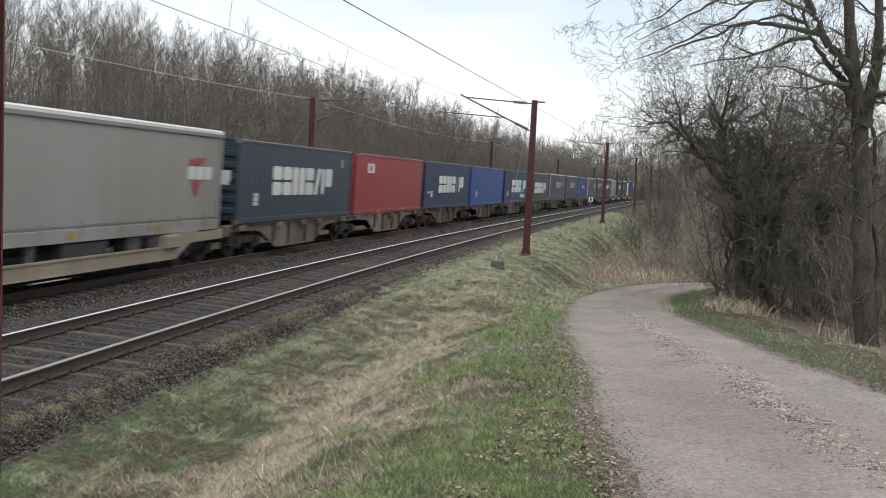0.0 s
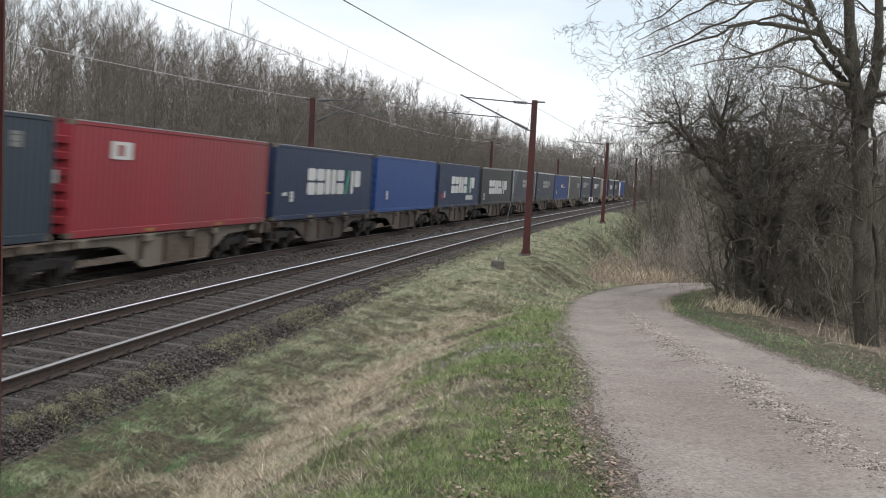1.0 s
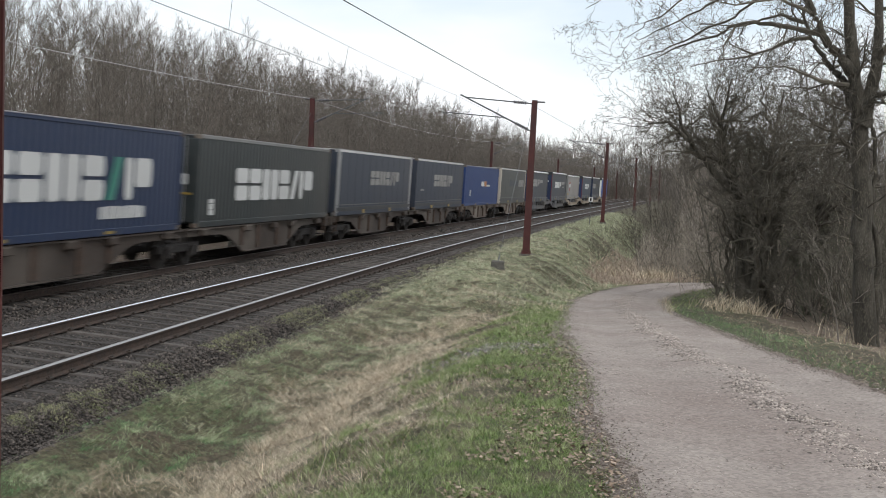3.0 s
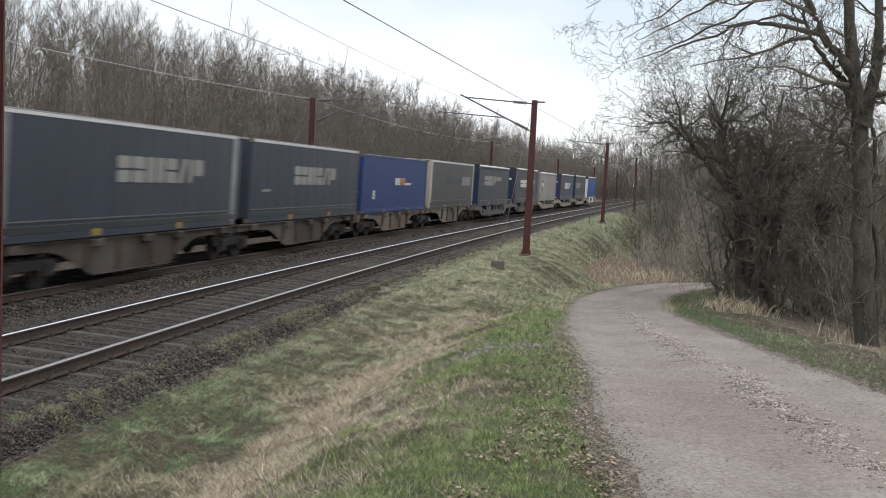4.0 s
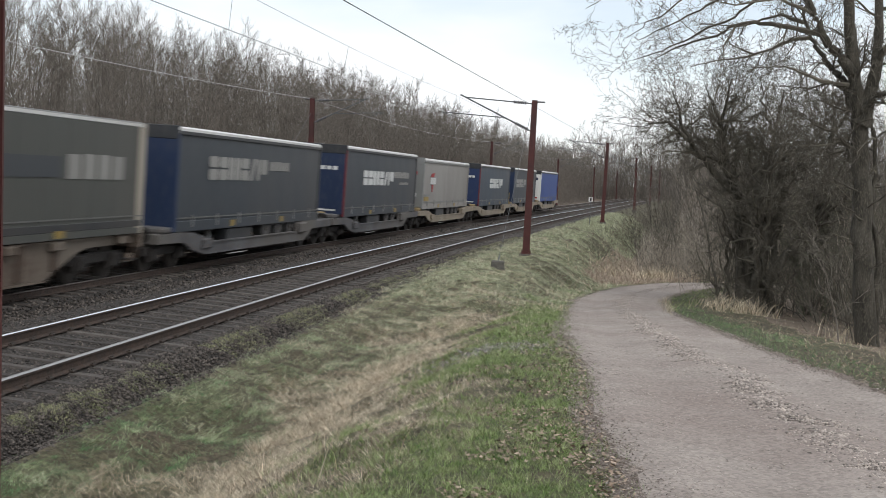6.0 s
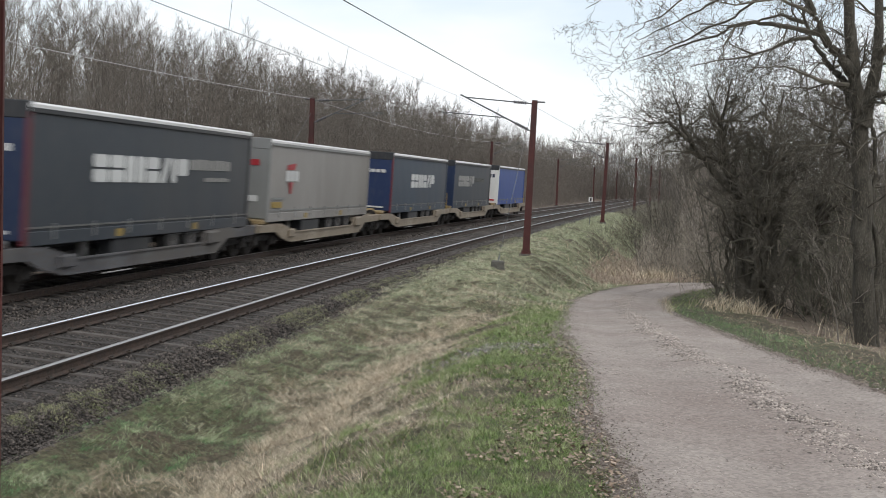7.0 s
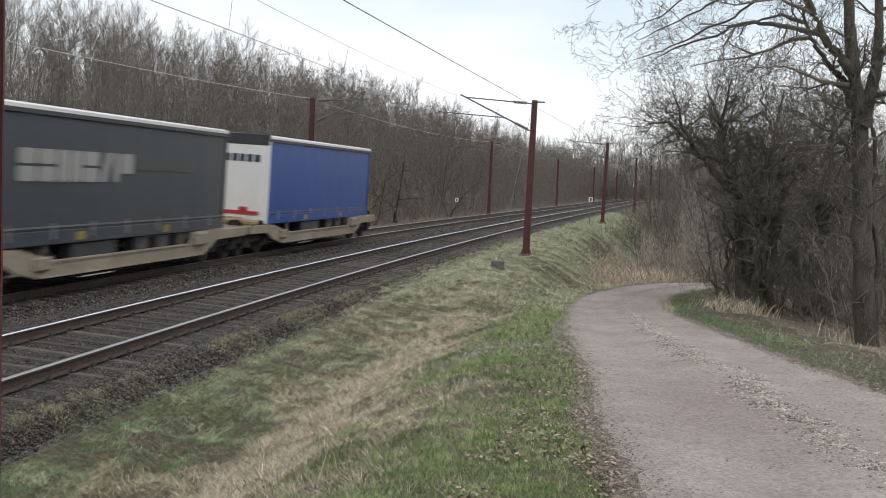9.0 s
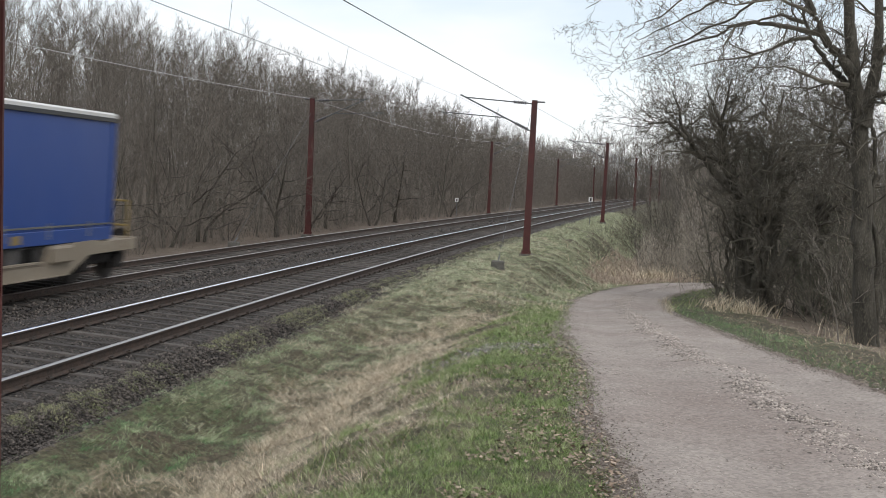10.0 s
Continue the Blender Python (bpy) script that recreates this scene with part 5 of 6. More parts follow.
# ---- the freight train: it runs towards -x on the far track at 25 m/s ----
TAIL, SPEED = 51.92, 25.1148
# metres by which the train lags behind an even speed, by the second
EASE = {0.0: -0.15, 0.5: 0.0, 1.0: 0.05, 1.5: 0.25, 2.0: 0.2, 2.5: 0.2, 4.0: 0.1, 4.5: 0.0, 5.0: 0.45, 5.5: -0.15, 8.0: 0.0, 8.5: -0.15, 9.0: -0.85, 9.5: -1.1, 10.0: -0.7}
MOVES = []


def rolling(ob, mid):
    MOVES.append((ob, mid))
    return ob


def paint(name, c, rough=0.5, dirt=(0.09, 0.08, 0.07), fade=0.36):
    """Weathered paint or tarpaulin: faded patches, upright dirt runs, fine scuffs."""
    d = tuple((1 - fade) * v + fade * w for v, w in zip(c, dirt))
    return surface(name, c, tuple(v * 0.86 for v in c), 0.8, rough, 0.1, fine=tuple(0.8 * v + 0.2 * w for v, w in zip(c, dirt)), stain=d, grain=(1.3, 1, 0.35))


RED = paint("red_container_paint", (0.31, 0.03, 0.042))
NAVY = paint("navy_container_paint", (0.013, 0.029, 0.078), fade=0.1)
NAVY_FRONT = paint("deep_navy_panel", (0.014, 0.034, 0.105), fade=0.1)
SLATE = paint("slate_container_paint", (0.024, 0.043, 0.064), fade=0.12)
BLUE = paint("blue_container_paint", (0.016, 0.065, 0.235), fade=0.12)
BLUE_DEEP = paint("deep_blue_paint", (0.012, 0.042, 0.16), fade=0.1)
BLUE_TARP = paint("bright_blue_tarpaulin", (0.018, 0.066, 0.28), 0.45, fade=0.15)
BLACKISH = paint("black_green_paint", (0.03, 0.037, 0.038))
GREY_CURTAIN = paint("grey_curtain", (0.043, 0.052, 0.064), 0.55)
INDIGO_CURTAIN = paint("indigo_grey_curtain", (0.034, 0.043, 0.064), 0.55, fade=0.25)
GREY_GREEN = paint("grey_green_curtain", (0.072, 0.077, 0.07), 0.55)
SLATE_CURTAIN = paint("slate_blue_curtain", (0.044, 0.064, 0.09), 0.55)
PALE_CURTAIN = paint("pale_grey_curtain", (0.31, 0.296, 0.278), 0.55, (0.16, 0.145, 0.125), 0.55)
PALE_FRONT = paint("grey_front_wall", (0.24, 0.245, 0.24), 0.5)
WHITE = paint("white_panel", (0.74, 0.74, 0.72), 0.45, (0.3, 0.28, 0.25))
DUSTY_WHITE = paint("dusty_cream_panel", (0.5, 0.455, 0.385), 0.5, (0.2, 0.17, 0.13), 0.55)
ROOF_WHITE = paint("white_roof_sheet", (0.72, 0.72, 0.71), 0.4, (0.35, 0.33, 0.3))
DARK_FRAME = paint("dark_frame_paint", (0.03, 0.032, 0.036))
ALU = surface("dull_aluminium", (0.38, 0.38, 0.38), (0.28, 0.28, 0.28), 2, 0.45, 0.05, 0.6)
WAGON_BROWN = surface("rusty_wagon_steel", (0.16, 0.132, 0.106), (0.105, 0.08, 0.062), 1.3, 0.85, 0.2, fine=(0.085, 0.052, 0.038), stain=(0.2, 0.172, 0.142))
WAGON_DARK = surface("grimy_wagon_steel", (0.075, 0.06, 0.05), (0.045, 0.036, 0.03), 1.3, 0.85, 0.2, fine=(0.06, 0.038, 0.028), stain=(0.11, 0.092, 0.078))
RUST = surface("dark_rust_streaks", (0.085, 0.056, 0.042), (0.055, 0.038, 0.03), 2.5, 0.9, 0.2, fine=(0.12, 0.075, 0.05))
WAGON_CREAM = surface("cream_wagon_steel", (0.33, 0.285, 0.222), (0.245, 0.205, 0.157), 1.3, 0.75, 0.15, fine=(0.2, 0.15, 0.1), stain=(0.25, 0.21, 0.16))
WAGON_GREY = surface("grey_wagon_steel", (0.12, 0.123, 0.13), (0.07, 0.07, 0.076), 1.3, 0.8, 0.15, fine=(0.1, 0.08, 0.07), stain=(0.12, 0.11, 0.1))
# grimy gear and wheels, coloured darker still for the shade beneath the wagons
GRIME_SHADED = surface("grimy_shaded_running_gear", (0.026, 0.022, 0.02), (0.015, 0.013, 0.012), 6, 0.9, 0.3)
WHEEL_STEEL = surface("wheel_steel", (0.045, 0.037, 0.032), (0.026, 0.022, 0.019), 6, 0.75, 0.2)
TYRE = surface("tyre_rubber", (0.025, 0.025, 0.026), (0.04, 0.038, 0.036), 6, 0.9)
YELLOW = paint("yellow_marking", (0.36, 0.25, 0.06))
OCHRE = paint("rusty_ochre_steel", (0.27, 0.2, 0.1), 0.7, (0.1, 0.06, 0.04), 0.5)
ORANGE = paint("orange_mark", (0.55, 0.2, 0.03))
GREEN_MARK = paint("green_mark", (0.04, 0.26, 0.2))
RED_MARK = paint("red_mark", (0.4, 0.03, 0.04))
DARK_RED = paint("dark_red_frame", (0.13, 0.02, 0.03))
LIVERY = paint("white_livery", (0.68, 0.69, 0.68), 0.5, (0.3, 0.3, 0.3))
LIVERY_DIM = paint("faded_livery", (0.33, 0.325, 0.31), 0.5)
SEAM_GREY = paint("grey_seam_tape", (0.15, 0.15, 0.145), 0.5)
LIVERY_DARK = paint("dark_livery", (0.03, 0.04, 0.08), 0.5)

SIDE = -1.25


def stamp(bm, x0, x1, z0, z1, y=SIDE, thick=0.012):
    add_box(bm, x0, x1, y - thick, y, z0, z1)


def rounded(a, b, z0, z1, c):
    return [(a + c, z0), (b - c, z0), (b, z0 + c), (b, z1 - c), (b - c, z1), (a + c, z1), (a, z1 - c), (a, z0 + c)]


def wordmark(parent, x0, x1, z0, z1, white, accent=None, y=SIDE):
    """A block emblem: a row of plain rounded blocks, some stacked in two, one slanted block in the accent colour."""
    h, unit = z1 - z0, (x1 - x0) / 6.3
    x = x0
    for wide, kind in ((0.86, "two"), (0.86, "two"), (0.56, "one"), (0.56, "one"), (0.86, "two"), (0.7, "slant"), (0.34, "one"), (0.8, "short")):
        a, b = x, x + wide * unit
        x = b + 0.11 * unit
        c = 0.1 * h
        if kind == "slant":
            part("emblem_accent", add_slab(bmesh.new(), [(a, z0), (a + 0.5 * (b - a), z0), (b, z1), (b - 0.5 * (b - a), z1)], y - 0.012, y), accent or white, parent, "slanted bar of the emblem")
            continue
        spans = {"two": ((0.0, 0.46), (0.54, 1.0)), "one": ((0.0, 1.0),), "short": ((0.3, 1.0),)}[kind]
        for lo, hi in spans:
            part("emblem_block", add_slab(bmesh.new(), rounded(a, b, z0 + lo * h, z0 + hi * h, c), y - 0.012, y), white, parent, "pale block of the emblem on the side")


def plate(parent, x0, x1, z0, z1, mat, name="marking_plate", y=SIDE, bars=0):
    """A pasted marking; bars: rows of unreadable writing on a small upright plate."""
    if bars:
        mid, low = (x0 + x1) / 2, z0 - 0.06
        x0, x1, z0 = mid - 0.19, mid + 0.19, low
    bm = bmesh.new()
    stamp(bm, x0, x1, z0, z1, y)
    pl = part(name, bm, mat, parent)
    for i in range(bars):
        z = z1 - (z1 - z0) * (i + 0.6) / (bars + 0.4)
        bb = bmesh.new()
        stamp(bb, x0 + 0.06, x1 - 0.08 - 0.06 * (i % 2), z - 0.012, z + 0.012, y - 0.012, 0.003)
        part("writing_bar", bb, GREY_CURTAIN, pl)


def caption(parent, x0, x1, z0, z1, mat, count=6, y=SIDE):
    """A line of writing too small to read: plain bars."""
    bm = bmesh.new()
    w = (x1 - x0) / count
    for k in range(count):
        stamp(bm, x0 + k * w, x0 + k * w + w * 0.78, z0, z1 - (0.0 if k % 3 else 0.02), y)
    part("writing_bar", bm, mat, parent, "row of short pale bars of writing")


def ribbed_wall(length, z0, z1, y, depth, pitch, face):
    """An upright corrugated sheet along x, ribs standing towards face (-1 or +1), 30 mm thick."""
    xs, x, k = [], -length / 2, 0
    while x < length / 2 - 1e-6:
        xs += [(x, 0.0), (min(x + pitch * 0.32, length / 2), 0.0), (min(x + pitch * 0.5, length / 2), depth), (min(x + pitch * 0.82, length / 2), depth)]
        x += pitch
    xs.append((length / 2, 0.0))
    bm = bmesh.new()
    lo = [bm.verts.new((a, y + face * d, z0)) for a, d in xs]
    hi = [bm.verts.new((a, y + face * d, z1)) for a, d in xs]
    for i in range(len(xs) - 1):
        if xs[i + 1][0] - xs[i][0] > 1e-5:
            bm.faces.new((lo[i], lo[i + 1], hi[i + 1], hi[i]))
    return bm


def container(mid, length, mat, label, z0=1.1, z1=3.72, end="doors", post=None, roof=None, smooth=False, front=None):
    c = rolling(thing("container", label, "container", group="containers on the train"), mid)
    h = length / 2
    part("shell", box(-h + 0.06, h - 0.06, -1.2, 1.2, z0 + 0.1, z1 - 0.03), mat, c)
    if smooth:
        for y in (-1, 1):
            bm = box(-h + 0.12, h - 0.12, y * 1.205, y * 1.238, z0 + 0.2, z1 - 0.1, 0.004)
            part("curtain", bm, mat, c)
        for k in range(12):
            x = -h + 0.6 + k * (length - 1.2) / 11
            part("curtain_strap", box(x - 0.02, x + 0.02, -1.243, -1.238, z0 + 0.22, z1 - 0.12), mat, c)
        part("rave_strip", box(-h + 0.1, h - 0.1, -1.262, -1.24, z0 + 0.42, z0 + 0.45), SEAM_GREY, c)
        part("load_rail", box(-h + 0.1, h - 0.1, -1.258, -1.24, z0 + 0.17, z0 + 0.34, 0.01), DARK_FRAME, c)
        for x in (-2.45, 2.45):
            part("grip_plate", box(x - 0.2, x + 0.2, -1.27, -1.255, z0 + 0.04, z0 + 0.2), YELLOW, c, "yellow lifting-point plate")
    else:
        for y in (-1, 1):
            part("side_wall", ribbed_wall(length - 0.24, z0 + 0.16, z1 - 0.09, y * 1.222, 0.013, 0.3, y), mat, c)
    for y in (-1, 1):
        part("top_rail", box(-h, h, y * 1.19, y * 1.25, z1 - 0.1, z1, 0.01), roof or mat, c)
        part("bottom_rail", box(-h, h, y * 1.19, y * 1.252, z0, z0 + 0.17, 0.01), mat, c)
        for x in (-1, 1):
            part("corner_post", box(x * h, x * (h - (0.42 if post else 0.16)), y * 1.1, y * 1.256, z0 + 0.12, z1 - 0.1, 0.012), post or mat, c)
            for z in (z0, z1 - 0.12):
                part("corner_casting", box(x * (h + 0.004), x * (h - 0.18), y * 1.09, y * 1.262, z, z + 0.124, 0.01), post or WAGON_BROWN, c, "scuffed steel corner casting")
    part("roof", box(-h + 0.02, h - 0.02, -1.18, 1.18, z1 - 0.03, z1 - 0.005), roof or mat, c)
    # added bright strip that paints the sky's reflection along the roof edge
    part("roof_edge", box(-h + 0.2, h - 0.2, -1.256, -1.2, z1 - 0.018, z1 + 0.012, 0.008), ALU, c, "thin bright strip along the roof edge for the sky's reflection")
    for y in (-0.62, 0.62):
        if end == "doors":
            d = part("door", box(-h - 0.012, -h + 0.05, y - 0.58, y + 0.58, z0 + 0.15, z1 - 0.12, 0.01), front or mat, c)
            for o in (-0.25, 0.25):
                part("lock_rod", rod((-h - 0.04, y + o, z0 + 0.12), (-h - 0.04, y + o, z1 - 0.08), 0.018, sides=6), ALU, d)
        else:
            for k in range(6):
                z = z0 + 0.3 + k * (z1 - z0 - 0.5) / 6
                part("end_rib", box(-h - 0.02, -h + 0.06, y - 0.58, y + 0.58, z, z + 0.2, 0.03), mat, c)
    if not smooth:
        part("end_marking", box(-h - 0.026, -h - 0.02, -0.95, -0.5, z0 + 1.2, z0 + 1.5), LIVERY, c)
    if end == "doors" and not smooth:
        part("handle_bar", box(-h - 0.07, -h - 0.03, -1.1, -0.2, z0 + 0.92, z0 + 0.98), YELLOW, c, "yellow locking bar across the doors")
    bm = bmesh.new()
    for x in (-2.45, 2.45):
        stamp(bm, x - 0.24, x + 0.24, z0 + 0.04, z0 + 0.11, -1.252)
    part("grip_mark", bm, YELLOW if mat in (RED, BLUE_DEEP, NAVY) else mat, c)
    return c


def bogie(parent, x):
    b = part("bogie_frame", box(x - 1.45, x + 1.45, -1.04, -0.92, 0.42, 0.68, 0.04), GRIME_SHADED, parent, "grimy cast bogie frame")
    bm = box(x - 1.45, x + 1.45, 0.92, 1.04, 0.42, 0.68, 0.04)
    add_box(bm, x - 0.25, x + 0.25, -0.92, 0.92, 0.4, 0.72, 0.03)
    part("bolster", bm, GRIME_SHADED, parent)
    for ax in (-0.9, 0.9):
        for y in (-0.78, 0.78):
            bm = rod((x + ax, y - 0.065, 0.46), (x + ax, y + 0.065, 0.46), 0.46, sides=24)
            add_rod(bm, (x + ax, y - 0.1, 0.46), (x + ax, y + 0.1, 0.46), 0.12, sides=12)
            part("wheel", bm, WHEEL_STEEL, parent)
        part("axle_box", box(x + ax - 0.2, x + ax + 0.2, -1.16, -1.02, 0.3, 0.64, 0.04), GRIME_SHADED, b)
        for o in (-0.27, 0.27):
            part("spring", rod((x + ax + o, -1.05, 0.28), (x + ax + o, -1.05, 0.52), 0.07, 0.06, sides=8), GRIME_SHADED, b)


def buffers(parent, x, way):
    for y in (-0.87, 0.87):
        bm = rod((x, y, 0.98), (x + way * 0.42, y, 0.98), 0.1, sides=12)
        add_rod(bm, (x + way * 0.4, y, 0.98), (x + way * 0.46, y, 0.98), 0.22, sides=16)
        part("buffer", bm, GRIME_SHADED, parent)


def flat_wagon(a, b, steel):
    """An articulated container flat: two fish-bellied units on three bogies."""
    mid = (a + b) / 2
    w = rolling(thing("container_wagon", ("grimy dark brown" if steel is WAGON_DARK else "rust-stained grey-brown") + " articulated flat wagon carrying two containers", "freight wagon", group="wagons of the train"), mid)
    half = (b - a) / 2
    for c in (-half / 2, half / 2):
        u = half / 2
        shape = [(c - u + 0.15, 1.06), (c + u - 0.15, 1.06), (c + u - 0.15, 0.84), (c + 4.3, 0.83), (c + 3.7, 0.74), (c + 3.1, 0.52), (c + 2.25, 0.22), (c - 2.25, 0.22), (c - 3.1, 0.52), (c - 3.7, 0.74), (c - 4.3, 0.83), (c - u + 0.15, 0.84)]
        for y in (-1, 1):
            sill = part("side_sill", add_slab(bmesh.new(), shape, y * 1.1, y * 1.13), steel, w, "fish-bellied side sill, pale dusty steel")
            bm = bmesh.new()
            add_box(bm, c - u + 0.15, c + u - 0.15, y * 1.08, y * 1.22, 1.03, 1.075)
            add_box(bm, c - 2.25, c + 2.25, y * 1.08, y * 1.19, 0.2, 0.235)
            part("flange", bm, steel, sill)
            for x in (-2.5, -0.9, 1.1, 2.6):
                part("stiffener", box(c + x - 0.1, c + x + 0.1, y * 1.13, y * 1.2, 0.27 if abs(x) < 2 else 0.42, 1.03, 0.015), RUST, sill)
            for x in (-5.9, -2.2, 0.55, 2.6, 5.9):
                part("support_bracket", box(c + x - 0.22, c + x + 0.22, y * 1.13, y * 1.3, 0.86, 1.06, 0.03), steel, sill)
            part("notice_plate", box(c - 0.35, c + 0.45, y * 1.13, y * 1.138, 0.62, 0.84), steel, sill)
        for x in (-4.5, -1.5, 1.5, 4.5):
            part("cross_member", box(c + x - 0.12, c + x + 0.12, -1.1, 1.1, 0.75, 1.0), GRIME_SHADED, w)
        part("centre_sill", box(c - u + 0.3, c + u - 0.3, -0.35, 0.35, 0.42, 0.98, 0.03), GRIME_SHADED, w)
        bm = rod((c - 1.2, -0.5, 0.5), (c + 0.3, -0.5, 0.5), 0.2, sides=12)
        part("air_tank", bm, GRIME_SHADED, w)
    for x in (-half + 2.2, 0.0, half - 2.2):
        bogie(w, x)
    for x, way in ((-half + 0.1, -1), (half - 0.1, 1)):
        part("headstock", box(x - 0.1, x + 0.1, -1.25, 1.25, 0.72, 1.06, 0.02), steel, w)
        buffers(w, x, way * 0.55)
        part("step", box(x - way * 0.3, x - way * 0.7, -1.28, -1.0, 0.42, 0.46), GRIME_SHADED, w)
        bm = rod((x - way * 0.3, -1.26, 0.42), (x - way * 0.3, -1.26, 1.3), 0.018, sides=6)
        add_rod(bm, (x - way * 0.7, -1.26, 0.42), (x - way * 0.7, -1.26, 1.06), 0.018, sides=6)
        part("grab_rail", bm, RUST, w)
    return w


def pocket_wagon(a, b, mat, label, rail=False):
    """A low-floor pocket unit: deep ends over the bogies, a slim well beam between."""
    mid = (a + b) / 2
    w = rolling(thing("pocket_wagon", label, "freight wagon", group="wagons of the train"), mid)
    h = (b - a) / 2
    well = [(-h, 1.0), (-h + 1.7, 1.02), (-h + 2.6, 0.94), (-h + 4.1, 0.66), (h - 4.6, 0.68), (h - 4.3, 1.0), (h - 2.2, 1.04), (h - 1.7, 0.98), (h, 1.0),
            (h, 0.74), (h - 2.5, 0.72), (h - 3.4, 0.36), (-h + 3.2, 0.34), (-h + 2.2, 0.52), (-h + 1.6, 0.74), (-h, 0.76)]
    for y in (-1, 1):
        sill = part("side_sill", add_slab(bmesh.new(), well, y * 1.27, y * 1.33), mat, w)
        bm = bmesh.new()
        add_box(bm, -h + 3.6, h - 4.7, y * 1.24, y * 1.37, 0.655, 0.69)
        add_box(bm, -h + 3.3, h - 3.5, y * 1.24, y * 1.36, 0.335, 0.36)
        part("flange", bm, mat, sill)
        part("side_bracket", box(h - 4.4, h - 3.5, y * 1.33, y * 1.45, 0.62, 1.0, 0.05), mat, sill)
        part("lifting_pad", box(-h + 2.9, -h + 3.6, y * 1.33, y * 1.42, 0.5, 0.8, 0.04), mat, sill)
        part("hand_rail", rod((-h + 5, y * 1.36, 0.26), (-h + 6.6, y * 1.36, 0.26), 0.018, sides=6), LIVERY_DIM, sill)
    part("well_floor", box(-h + 3.6, h - 4.0, -1.25, 1.25, 0.33, 0.4), GRIME_SHADED, w)
    for x0, x1 in ((-h, -h + 2.6), (h - 4.3, h)):
        part("end_deck", box(x0, x1, -1.26, 1.26, 0.8, 0.98, 0.03), mat, w)
    part("hitch", box(-h + 1.2, -h + 2.0, -0.5, 0.5, 0.98, 1.2, 0.06), OCHRE, w, "rusty yellow trailer hitch")
    bm = box(-h + 0.4, -h + 1.1, -1.2, 1.2, 1.0, 1.16, 0.04)
    part("crash_beam", bm, OCHRE if mat is WAGON_CREAM else mat, w, "rust-streaked yellow crash beam")
    for x in (-h + 1.15, h - 1.4):
        bogie(w, x)
    for x, way in ((-h + 0.05, -1), (h - 0.05, 1)):
        part("headstock", box(x - 0.1, x + 0.1, -1.3, 1.3, 0.74, 1.02, 0.02), mat, w)
        buffers(w, x, way * 0.3)
    if rail:
        for y in (-1.15, 1.15):
            bm = bmesh.new()
            pts = [(h - 0.15, y, 1.0), (h - 0.15, y, 1.9), (h - 0.15, y * 0.6, 1.9), (h - 0.15, y * 0.6, 1.3), (h - 0.15, y, 1.3)]
            for p0, p1 in zip(pts, pts[1:]):
                add_rod(bm, p0, p1, 0.025, sides=6)
            part("guard_rail", bm, YELLOW, w, "yellow tubular guard rail on the wagon end")
    return w


def road_wheel(parent, x, y):
    t = part("wheel", rod((x, y - 0.16, 0), (x, y + 0.16, 0), 0.5, sides=20), TYRE, parent)
    bm = rod((x, y - 0.17, 0), (x, y + 0.17, 0), 0.28, sides=16)
    add_rod(bm, (x, y - 0.21, 0), (x, y + 0.21, 0), 0.12, sides=10)
    part("rim", bm, WAGON_GREY, t)
    return t


